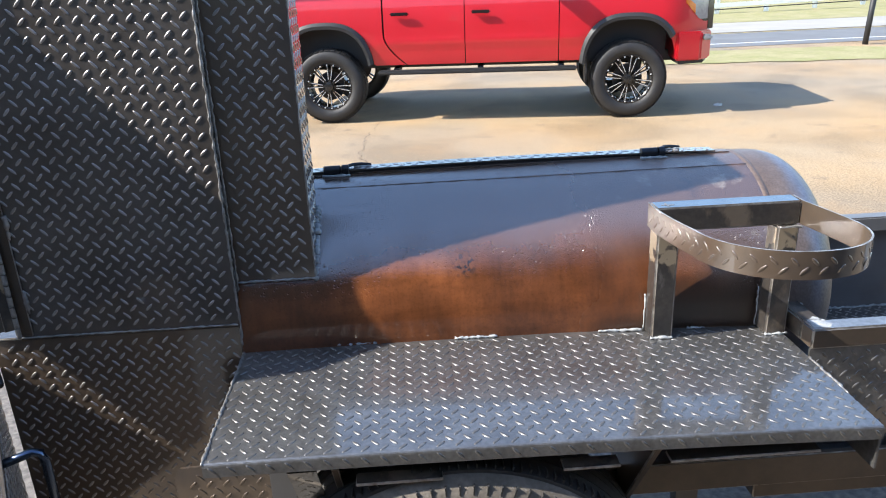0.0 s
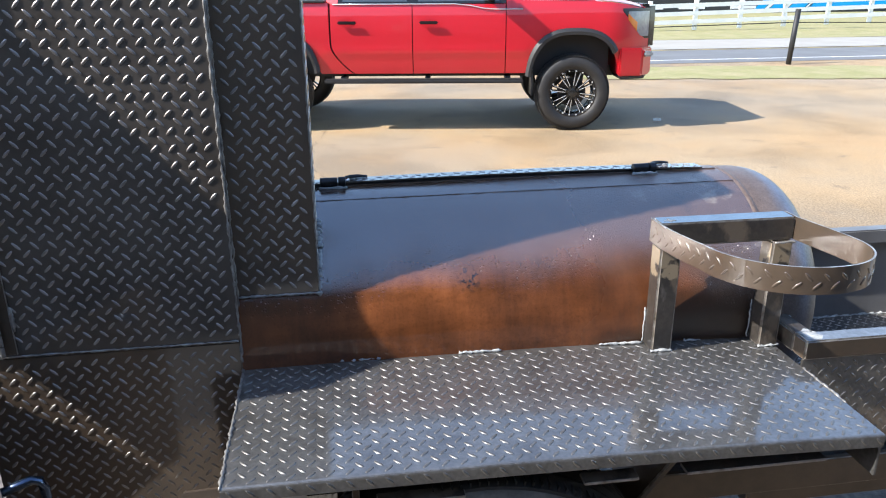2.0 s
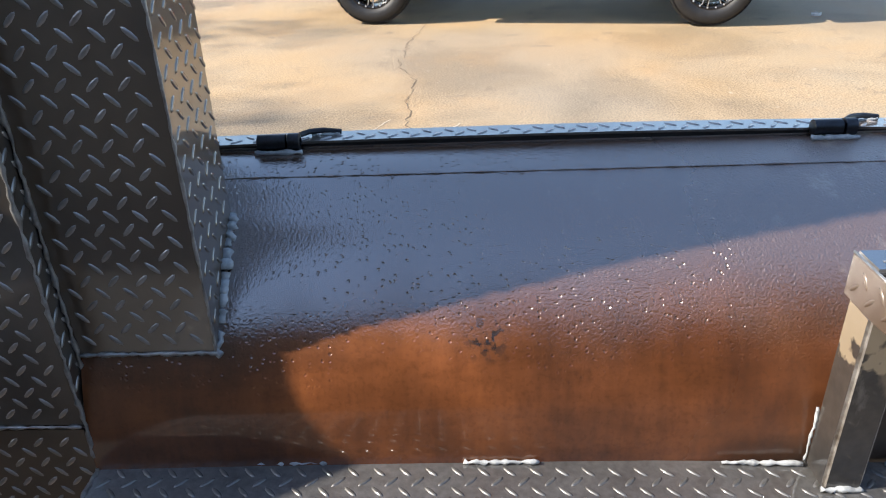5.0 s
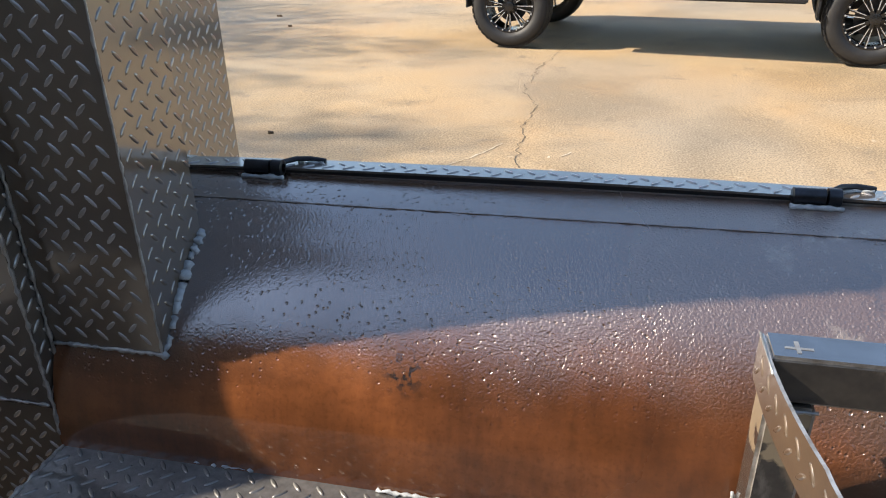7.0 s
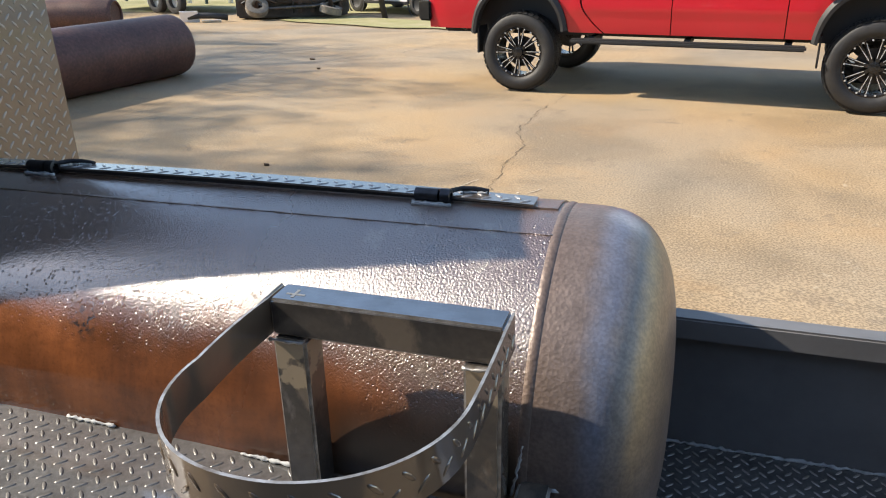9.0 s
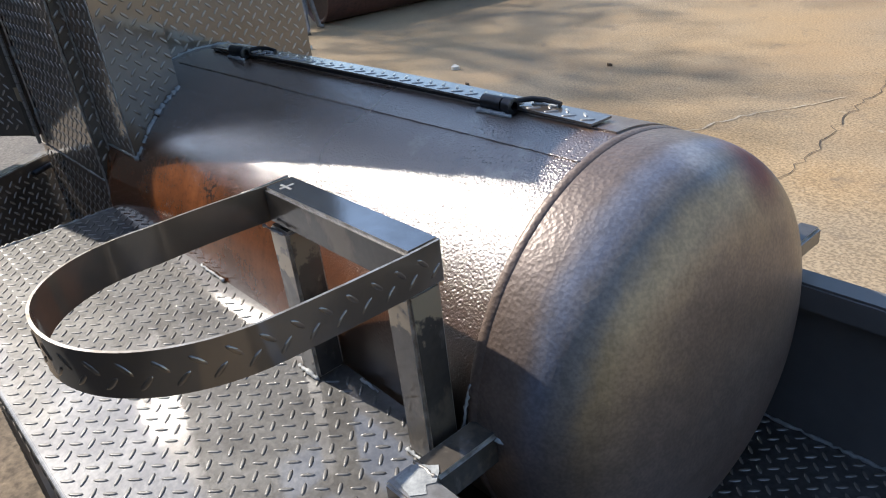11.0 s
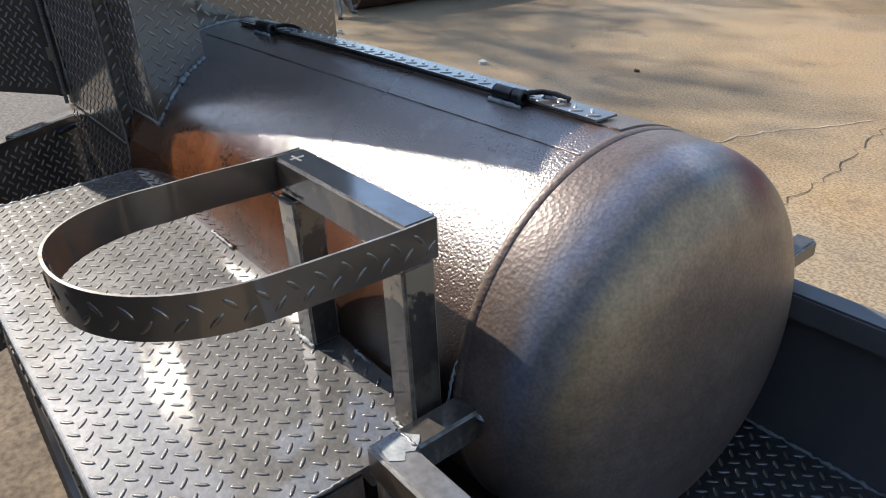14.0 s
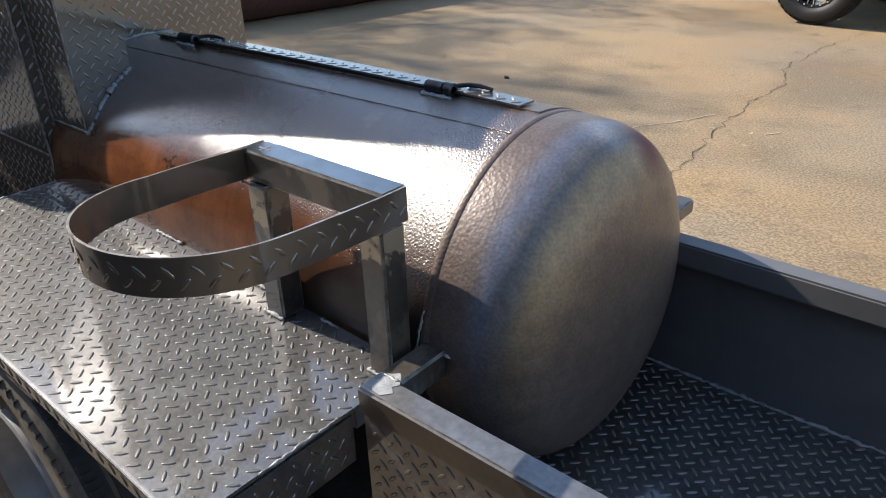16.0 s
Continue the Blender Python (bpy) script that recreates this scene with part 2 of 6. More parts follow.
    for lo, hi, colour in ((0.56, 0.66, (0.27, 0.215, 0.165, 1)), (0.43, 0.36, (0.045, 0.03, 0.026, 1))):
        sm = nt.nodes.new("ShaderNodeMapRange")
        sm.inputs[1].default_value, sm.inputs[2].default_value = lo, hi
        nt.links.new(scuff.outputs[0], sm.inputs[0])
        along = nt.nodes.new("ShaderNodeMapRange")
        along.interpolation_type = "SMOOTHSTEP"
        along.inputs[1].default_value, along.inputs[2].default_value = 0.15, 0.5
        nt.links.new(sep.outputs[0], along.inputs[0])
        k1 = nt.nodes.new("ShaderNodeMath")
        k1.operation = "MULTIPLY"
        nt.links.new(sm.outputs[0], k1.inputs[0])
        nt.links.new(along.outputs[0], k1.inputs[1])
        k2 = nt.nodes.new("ShaderNodeMath")
        k2.operation = "MULTIPLY"
        nt.links.new(k1.outputs[0], k2.inputs[0])
        nt.links.new(scale_on.outputs[0], k2.inputs[1])
        mx = nt.nodes.new("ShaderNodeMix")
        mx.data_type = "RGBA"
        nt.links.new(k2.outputs[0], mx.inputs[0])
        nt.links.new(last, mx.inputs[6])
        mx.inputs[7].default_value = colour
        last = mx.outputs[2]
    far_off = nt.nodes.new("ShaderNodeVectorMath")
    far_off.operation = "DISTANCE"
    far_off.inputs[1].default_value = (-0.066, 1.829, 1.089)
    nt.links.new(co.outputs["Object"], far_off.inputs[0])
    near = nt.nodes.new("ShaderNodeMapRange")
    near.inputs[1].default_value, near.inputs[2].default_value, near.inputs[3].default_value, near.inputs[4].default_value = 0.012, 0.034, 1.0, 0.0
    nt.links.new(far_off.outputs["Value"], near.inputs[0])
    grit = nt.nodes.new("ShaderNodeTexNoise")
    grit.inputs["Scale"].default_value, grit.inputs["Detail"].default_value = 110, 3
    nt.links.new(co.outputs["Object"], grit.inputs[0])
    gm = nt.nodes.new("ShaderNodeMapRange")
    gm.inputs[1].default_value, gm.inputs[2].default_value = 0.5, 0.6
    nt.links.new(grit.outputs[0], gm.inputs[0])
    cluster = nt.nodes.new("ShaderNodeMath")
    cluster.operation = "MULTIPLY"
    nt.links.new(near.outputs[0], cluster.inputs[0])
    nt.links.new(gm.outputs[0], cluster.inputs[1])
    mx = nt.nodes.new("ShaderNodeMix")
    mx.data_type = "RGBA"
    nt.links.new(cluster.outputs[0], mx.inputs[0])
    nt.links.new(last, mx.inputs[6])
    mx.inputs[7].default_value = (0.03, 0.02, 0.017, 1)
    # duct's shadow painted into the colour beside the firebox, with a ragged edge
    shade_x = nt.nodes.new("ShaderNodeMath")
    shade_x.operation = "MULTIPLY_ADD"
    nt.links.new(wav.outputs[0], shade_x.inputs[0])
    shade_x.inputs[1].default_value = 0.16
    nt.links.new(sep.outputs[0], shade_x.inputs[2])
    firebox_shade = nt.nodes.new("ShaderNodeMapRange")
    firebox_shade.interpolation_type = "SMOOTHSTEP"
    firebox_shade.inputs[1].default_value, firebox_shade.inputs[2].default_value, firebox_shade.inputs[3].default_value, firebox_shade.inputs[4].default_value = -0.36, -0.16, 0.5, 0.0
    nt.links.new(shade_x.outputs[0], firebox_shade.inputs[0])
    smx = nt.nodes.new("ShaderNodeMix")
    smx.data_type = "RGBA"
    nt.links.new(firebox_shade.outputs[0], smx.inputs[0])
    nt.links.new(mx.outputs[2], smx.inputs[6])
    smx.inputs[7].default_value = (0.028, 0.020, 0.015, 1)
    # cooler holder's shadow painted in near-black, low down on the barrel
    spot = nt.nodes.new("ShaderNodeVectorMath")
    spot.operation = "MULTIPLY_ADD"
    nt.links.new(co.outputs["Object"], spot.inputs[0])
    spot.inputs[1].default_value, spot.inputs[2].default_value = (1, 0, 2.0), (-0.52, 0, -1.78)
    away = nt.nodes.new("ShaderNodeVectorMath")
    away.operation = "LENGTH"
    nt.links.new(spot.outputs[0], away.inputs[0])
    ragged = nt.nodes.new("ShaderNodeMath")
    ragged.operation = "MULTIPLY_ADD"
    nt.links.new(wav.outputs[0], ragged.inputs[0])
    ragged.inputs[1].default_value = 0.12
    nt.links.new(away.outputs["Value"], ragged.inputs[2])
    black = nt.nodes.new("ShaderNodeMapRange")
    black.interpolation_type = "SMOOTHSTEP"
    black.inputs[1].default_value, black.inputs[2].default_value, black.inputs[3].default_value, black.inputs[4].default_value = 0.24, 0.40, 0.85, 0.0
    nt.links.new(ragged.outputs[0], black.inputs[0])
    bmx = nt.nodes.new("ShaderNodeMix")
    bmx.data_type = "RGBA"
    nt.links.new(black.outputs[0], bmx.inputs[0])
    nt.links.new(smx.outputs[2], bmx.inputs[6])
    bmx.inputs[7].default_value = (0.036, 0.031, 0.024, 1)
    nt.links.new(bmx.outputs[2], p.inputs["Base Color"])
    v1 = nt.nodes.new("ShaderNodeTexVoronoi")
    v1.inputs["Scale"].default_value = 140
    warp = nt.nodes.new("ShaderNodeTexNoise")
    warp.inputs["Scale"].default_value, warp.inputs["Detail"].default_value = 130, 3
    nt.links.new(co.outputs["Object"], warp.inputs[0])
    shift = nt.nodes.new("ShaderNodeVectorMath")
    shift.operation = "MULTIPLY_ADD"
    nt.links.new(warp.outputs["Color"], shift.inputs[0])
    shift.inputs[1].default_value = (0.004, 0.004, 0.004)
    nt.links.new(co.outputs["Object"], shift.inputs[2])
    nt.links.new(shift.outputs[0], v1.inputs["Vector"])
    b1 = nt.nodes.new("ShaderNodeMapRange")
    b1.interpolation_type = "SMOOTHSTEP"
    b1.inputs[1].default_value, b1.inputs[2].default_value, b1.inputs[3].default_value, b1.inputs[4].default_value = 0.10, 0.36, -1.2, 0.0
    nt.links.new(v1.outputs["Distance"], b1.inputs[0])
    some = nt.nodes.new("ShaderNodeMapRange")
    some.inputs[1].default_value, some.inputs[2].default_value = 0.36, 0.62
    lone = nt.nodes.new("ShaderNodeSeparateColor")
    nt.links.new(v1.outputs["Color"], lone.inputs[0])
    nt.links.new(lone.outputs[0], some.inputs[0])
    pit = nt.nodes.new("ShaderNodeMath")
    pit.operation = "MULTIPLY"
    nt.links.new(b1.outputs[0], pit.inputs[0])
    nt.links.new(some.outputs[0], pit.inputs[1])
    v2 = nt.nodes.new("ShaderNodeTexVoronoi")
    v2.inputs["Scale"].default_value = 165
    nt.links.new(co.outputs["Object"], v2.inputs["Vector"])
    b2 = nt.nodes.new("ShaderNodeMapRange")
    b2.interpolation_type = "SMOOTHSTEP"
    b2.inputs[1].default_value, b2.inputs[2].default_value, b2.inputs[3].default_value, b2.inputs[4].default_value = 0.1, 0.5, -0.2, 0.0
    nt.links.new(v2.outputs["Distance"], b2.inputs[0])
    rip = nt.nodes.new("ShaderNodeTexNoise")
    rip.inputs["Scale"].default_value, rip.inputs["Detail"].default_value = 330, 4
    nt.links.new(co.outputs["Object"], rip.inputs[0])
    b0 = nt.nodes.new("ShaderNodeTexNoise")
    b0.inputs["Scale"].default_value, b0.inputs["Detail"].default_value = 5.0, 5
    nt.links.new(co.outputs["Object"], b0.inputs[0])
    mask = nt.nodes.new("ShaderNodeMapRange")
    mask.inputs[1].default_value, mask.inputs[2].default_value = 0.38, 0.52
    nt.links.new(b0.outputs[0], mask.inputs[0])
    mul = nt.nodes.new("ShaderNodeMath")
    mul.operation = "MULTIPLY"
    nt.links.new(pit.outputs[0], mul.inputs[0])
    up = nt.nodes.new("ShaderNodeMapRange")
    up.interpolation_type = "SMOOTHSTEP"
    up.inputs[1].default_value, up.inputs[2].default_value, up.inputs[3].default_value = 1.06, 1.16, 0.06
    nt.links.new(hgt.outputs[0], up.inputs[0])
    both = nt.nodes.new("ShaderNodeMath")
    both.operation = "MULTIPLY"
    nt.links.new(mask.outputs[0], both.inputs[0])
    nt.links.new(up.outputs[0], both.inputs[1])
    nt.links.new(both.outputs[0], mul.inputs[1])
    b = nt.nodes.new("ShaderNodeBump")
    b.inputs["Strength"].default_value, b.inputs["Distance"].default_value = 0.9, 0.0011
    add = nt.nodes.new("ShaderNodeMath")
    add.operation = "MULTIPLY_ADD"
    sum2 = nt.nodes.new("ShaderNodeMath")
    nt.links.new(rip.outputs[0], sum2.inputs[0])
    nt.links.new(b2.outputs[0], sum2.inputs[1])
    nt.links.new(sum2.outputs[0], add.inputs[0])
    grain = nt.nodes.new("ShaderNodeMapRange")
    grain.inputs[1].default_value, grain.inputs[2].default_value, grain.inputs[3].default_value, grain.inputs[4].default_value = -0.08, 0.32, 0.42, 1.5
    nt.links.new(dull.outputs[0], grain.inputs[0])
    high = nt.nodes.new("ShaderNodeMath")
    high.operation = "MULTIPLY"
    nt.links.new(grain.outputs[0], high.inputs[0])
    nt.links.new(up.outputs[0], high.inputs[1])
    nt.links.new(high.outputs[0], add.inputs[1])
    nt.links.new(mul.outputs[0], add.inputs[2])
    nt.links.new(add.outputs[0], b.inputs["Height"])
    nt.links.new(b.outputs[0], p.inputs["Normal"])
    nt.links.new(b.outputs[0], p.inputs["Coat Normal"])
    return m


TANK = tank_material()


def dome_material():
    """Bare steel end: scuffed, orange-peel skin near the seam, straw and blue heat tints, a dark red spot at the
    shoulder.
    """
    m = material("bare_scuffed_steel", (0.21, 0.15, 0.122), 0.5, 0.25, (0.125, 0.085, 0.068), 7.0, 0.0, 330, coat=0.2, coat_rough=0.3, coat_ior=1.7, rough_vary=0.09, stretch=(1, 0.7, 1.2), fine=0.0)
    nt = m.node_tree
    p = nt.nodes["Principled BSDF"]
    co = nt.nodes["Texture Coordinate"]
    last = p.inputs["Base Color"].links[0].from_socket
    wob = nt.nodes.new("ShaderNodeTexNoise")
    wob.inputs["Scale"].default_value, wob.inputs["Detail"].default_value, wob.inputs["Roughness"].default_value = 9, 6, 0.65
    nt.links.new(co.outputs["Object"], wob.inputs[0])
    # heat tints in rings from the seam to the pole: brown, blue, olive, straw, brown; they fade low down
    sep = nt.nodes.new("ShaderNodeSeparateXYZ")
    nt.links.new(co.outputs["Object"], sep.inputs[0])
    ring = nt.nodes.new("ShaderNodeMath")
    ring.operation = "MULTIPLY_ADD"
    nt.links.new(wob.outputs[0], ring.inputs[0])
    ring.inputs[1].default_value = 0.05
    nt.links.new(sep.outputs[0], ring.inputs[2])
    span = nt.nodes.new("ShaderNodeMapRange")
    span.inputs[1].default_value, span.inputs[2].default_value = 0.66, 0.86
    nt.links.new(ring.outputs[0], span.inputs[0])
    tint = nt.nodes.new("ShaderNodeValToRGB")
    tint.color_ramp.interpolation = "EASE"
    stops = ((0.0, (0.155, 0.112, 0.09)), (0.28, (0.165, 0.13, 0.115)), (0.48, (0.185, 0.21, 0.275)), (0.60, (0.27, 0.24, 0.215)), (0.72, (0.50, 0.33, 0.17)), (0.82, (0.42, 0.27, 0.155)), (0.91, (0.27, 0.175, 0.12)), (1.0, (0.21, 0.145, 0.11)))
    for k, (at, colour) in enumerate(stops):
        e = tint.color_ramp.elements[k] if k < 2 else tint.color_ramp.elements.new(at)
        e.position = at
        e.color = (*colour, 1)
    nt.links.new(span.outputs[0], tint.inputs[0])
    down = nt.nodes.new("ShaderNodeMapRange")
    down.interpolation_type = "SMOOTHSTEP"
    down.inputs[1].default_value, down.inputs[2].default_value, down.inputs[3].default_value, down.inputs[4].default_value = 0.90, 1.08, 0.15, 0.85
    nt.links.new(sep.outputs[2], down.inputs[0])
    mx = nt.nodes.new("ShaderNodeMix")
    mx.data_type = "RGBA"
    nt.links.new(down.outputs[0], mx.inputs[0])
    nt.links.new(last, mx.inputs[6])
    nt.links.new(tint.outputs[0], mx.inputs[7])
    last = mx.outputs[2]
    for place, r0, r1, colour, most in (
            ((0.755, 2.21, 1.175), 0.016, 0.075, (0.16, 0.035, 0.03, 1), 0.95),
            ((0.74, 2.12, 1.22), 0.01, 0.05, (0.50, 0.50, 0.52, 1), 0.5)):
        away = nt.nodes.new("ShaderNodeVectorMath")
        away.operation = "DISTANCE"
        away.inputs[1].default_value = place
        nt.links.new(co.outputs["Object"], away.inputs[0])
        jag = nt.nodes.new("ShaderNodeMath")
        jag.operation = "MULTIPLY_ADD"
        nt.links.new(wob.outputs[0], jag.inputs[0])
        jag.inputs[1].default_value = 0.5 * r1
        nt.links.new(away.outputs["Value"], jag.inputs[2])
        rg = nt.nodes.new("ShaderNodeMapRange")
        rg.interpolation_type = "SMOOTHSTEP"
        rg.inputs[1].default_value, rg.inputs[2].default_value, rg.inputs[3].default_value, rg.inputs[4].default_value = r0 + 0.25 * r1, 1.25 * r1, most, 0.0
        nt.links.new(jag.outputs[0], rg.inputs[0])
        mx = nt.nodes.new("ShaderNodeMix")
        mx.data_type = "RGBA"
        nt.links.new(rg.outputs[0], mx.inputs[0])
        nt.links.new(last, mx.inputs[6])
        mx.inputs[7].default_value = colour
        last = mx.outputs[2]
    # scuffs: fine mottling and soft wipes
    for sc, lo, hi, dark, bright in ((38, 0.35, 0.62, 0.88, 1.06), (190, 0.38, 0.62, 0.82, 1.08)):
        nz = nt.nodes.new("ShaderNodeTexNoise")
        nz.inputs["Scale"].default_value, nz.inputs["Detail"].default_value = sc, 5
        nt.links.new(co.outputs["Object"], nz.inputs[0])
        rg = nt.nodes.new("ShaderNodeMapRange")
        rg.inputs[1].default_value, rg.inputs[2].default_value, rg.inputs[3].default_value, rg.inputs[4].default_value = lo, hi, dark, bright
        nt.links.new(nz.outputs[0], rg.inputs[0])
        mm = nt.nodes.new("ShaderNodeMix")
        mm.data_type, mm.blend_type = "RGBA", "MULTIPLY"
        mm.inputs[0].default_value = 1.0
        nt.links.new(last, mm.inputs[6])
        nt.links.new(rg.outputs[0], mm.inputs[7])
        last = mm.outputs[2]
    nt.links.new(last, p.inputs["Base Color"])
    # orange peel, strongest beside the seam
    fade = nt.nodes.new("ShaderNodeMapRange")
    fade.interpolation_type = "SMOOTHSTEP"
    fade.inputs[1].default_value, fade.inputs[2].default_value, fade.inputs[3].default_value, fade.inputs[4].default_value = 0.64, 0.80, 1.0, 0.22
    nt.links.new(sep.outputs[0], fade.inputs[0])
    peel = nt.nodes.new("ShaderNodeTexVoronoi")
    peel.inputs["Scale"].default_value = 150
    nt.links.new(co.outputs["Object"], peel.inputs["Vector"])
    fine = nt.nodes.new("ShaderNodeTexNoise")
    fine.inputs["Scale"].default_value, fine.inputs["Detail"].default_value = 260, 3
    nt.links.new(co.outputs["Object"], fine.inputs[0])
    both = nt.nodes.new("ShaderNodeMath")
    both.operation = "MULTIPLY_ADD"
    nt.links.new(fine.outputs[0], both.inputs[0])
    both.inputs[1].default_value = 0.8
    nt.links.new(peel.outputs["Distance"], both.inputs[2])
    h = nt.nodes.new("ShaderNodeMath")
    h.operation = "MULTIPLY"
    nt.links.new(both.outputs[0], h.inputs[0])
    nt.links.new(fade.outputs[0], h.inputs[1])
    b = nt.nodes.new("ShaderNodeBump")
    b.inputs["Strength"].default_value, b.inputs["Distance"].default_value = 0.8, 0.0007
    nt.links.new(h.outputs[0], b.inputs["Height"])
    nt.links.new(b.outputs[0], p.inputs["Normal"])
    nt.links.new(b.outputs[0], p.inputs["Coat Normal"])
    return m


DOME = dome_material()


def ground_material():
    """Tan, iron-stained concrete, greyer far off and to the side."""
    m = material("stained_concrete", (0.42, 0.285, 0.145), 0.85, 0.0, (0.375, 0.29, 0.185), 0.45, 0.22, 55, fine=0.35, rough_vary=0.06)
    nt = m.node_tree
    p = nt.nodes["Principled BSDF"]
    old = p.inputs["Base Color"].links[0].from_socket
    co = nt.nodes["Texture Coordinate"]
    n = nt.nodes.new("ShaderNodeTexNoise")
    n.inputs["Scale"].default_value, n.inputs["Detail"].default_value = 0.22, 5
    nt.links.new(co.outputs["Object"], n.inputs[0])
    r = nt.nodes.new("ShaderNodeMapRange")
    r.inputs[1].default_value, r.inputs[2].default_value = 0.45, 0.62
    nt.links.new(n.outputs[0], r.inputs[0])
    mix = nt.nodes.new("ShaderNodeMix")
    mix.data_type = "RGBA"
    mix.inputs[7].default_value = (0.31, 0.25, 0.175, 1)
    nt.links.new(r.outputs[0], mix.inputs[0])
    nt.links.new(old, mix.inputs[6])
    grit = nt.nodes.new("ShaderNodeTexNoise")
    grit.inputs["Scale"].default_value, grit.inputs["Detail"].default_value = 75, 2
    nt.links.new(co.outputs["Object"], grit.inputs[0])
    gr = nt.nodes.new("ShaderNodeMapRange")
    gr.inputs[1].default_value, gr.inputs[2].default_value, gr.inputs[3].default_value, gr.inputs[4].default_value = 0.38, 0.62, 0.64, 1.16
    nt.links.new(grit.outputs[0], gr.inputs[0])
    stain = nt.nodes.new("ShaderNodeTexNoise")
    stain.inputs["Scale"].default_value, stain.inputs["Detail"].default_value, stain.inputs["Distortion"].default_value = 0.75, 7, 0.6
    nt.links.new(co.outputs["Object"], stain.inputs[0])
    sr = nt.nodes.new("ShaderNodeMapRange")
    sr.inputs[1].default_value, sr.inputs[2].default_value, sr.inputs[3].default_value, sr.inputs[4].default_value = 0.36, 0.54, 0.74, 1.0
    nt.links.new(stain.outputs[0], sr.inputs[0])
    both = nt.nodes.new("ShaderNodeMath")
    both.operation = "MULTIPLY"
    nt.links.new(gr.outputs[0], both.inputs[0])
    nt.links.new(sr.outputs[0], both.inputs[1])
    dirt = nt.nodes.new("ShaderNodeMix")
    dirt.data_type, dirt.blend_type = "RGBA", "MULTIPLY"
    dirt.inputs[0].default_value = 1.0
    nt.links.new(mix.outputs[2], dirt.inputs[6])
    nt.links.new(both.outputs[0], dirt.inputs[7])
    # rusty run-off stains and darker oil spots
    last = dirt.outputs[2]
    for sc, lo, hi, colour, amount in ((0.6, 0.52, 0.64, (0.40, 0.25, 0.12, 1), 0.32), (3.2, 0.58, 0.70, (0.13, 0.105, 0.08, 1), 0.55), (14, 0.62, 0.70, (0.55, 0.47, 0.35, 1), 0.45)):
        nz = nt.nodes.new("ShaderNodeTexNoise")
        nz.inputs["Scale"].default_value, nz.inputs["Detail"].default_value, nz.inputs["Roughness"].default_value, nz.inputs["Distortion"].default_value = sc, 8, 0.68, 0.4
        nt.links.new(co.outputs["Object"], nz.inputs[0])
        rg = nt.nodes.new("ShaderNodeMapRange")
        rg.inputs[1].default_value, rg.inputs[2].default_value, rg.inputs[4].default_value = lo, hi, amount
        nt.links.new(nz.outputs[0], rg.inputs[0])
        mx = nt.nodes.new("ShaderNodeMix")
        mx.data_type = "RGBA"
        nt.links.new(rg.outputs[0], mx.inputs[0])
        nt.links.new(last, mx.inputs[6])
        mx.inputs[7].default_value = colour
        last = mx.outputs[2]
    nt.links.new(last, p.inputs["Base Color"])
    return m


CONCRETE = ground_material()
DIRT = material("brown_gritty_dirt", (0.20, 0.15, 0.10), 0.9, 0.0, (0.11, 0.085, 0.06), 14, 1.0, 75, fine=0.9)
GRAVEL = material("loose_gravel_asphalt", (0.20, 0.175, 0.15), 0.9, 0.0, (0.085, 0.08, 0.075), 45, 0.9, 70, fine=0.6)
APRON = material("sealed_asphalt", (0.045, 0.044, 0.043), 0.85, 0.0, (0.06, 0.057, 0.053), 3, 0.5, 60, fine=0.4)
ASPHALT = material("road_asphalt", (0.17, 0.175, 0.18), 0.85, 0.0, (0.13, 0.135, 0.14), 0.8, 0.3, 60)
PALE_WALK = material("pale_concrete", (0.36, 0.34, 0.30), 0.85, 0.0, (0.30, 0.285, 0.25), 0.7, 0.3, 60)
GRASS = material("mown_grass", (0.24, 0.235, 0.085), 0.9, 0.0, (0.34, 0.295, 0.16), 1.4, 0.6, 40, fine=0.5)
CRACK = material("crack_dirt", (0.10, 0.08, 0.06), 0.95, 0.0, (0.06, 0.05, 0.04), 20)
AMBER_LINE = material("worn_yellow_paint", (0.55, 0.42, 0.12), 0.8, 0.0, (0.4, 0.33, 0.18), 2)
SIGN_BLACK = material("black_sign_panel", (0.02, 0.021, 0.025), 0.45, 0.0, (0.028, 0.03, 0.034), 1)
SIGN_BLUE = material("blue_sign_paint", (0.0, 0.33, 0.72), 0.5, 0.0, (0.0, 0.30, 0.66), 1)
SIGN_WHITE = material("white_sign_paint", (0.8, 0.8, 0.8), 0.5, 0.0, (0.72, 0.72, 0.72), 1)
FOLIAGE = material("dark_foliage", (0.045, 0.06, 0.022), 0.8, 0.0, (0.025, 0.035, 0.015), 2.5, 0.5, 20)
BARK = material("tree_bark", (0.12, 0.09, 0.065), 0.9, 0.0, (0.07, 0.055, 0.045), 8, 0.8, 30)
RUST = material("rusty_scrap", (0.10, 0.06, 0.04), 0.75, 0.2, (0.05, 0.04, 0.035), 6, 0.4, 40)
GREEN_PAINT = material("green_painted_steel", (0.03, 0.075, 0.06), 0.5, 0.0, (0.05, 0.06, 0.05), 5)
SUV_WHITE = material("white_car_paint", (0.72, 0.73, 0.75), 0.25, 0.0, (0.68, 0.69, 0.71), 1, coat=1.0)


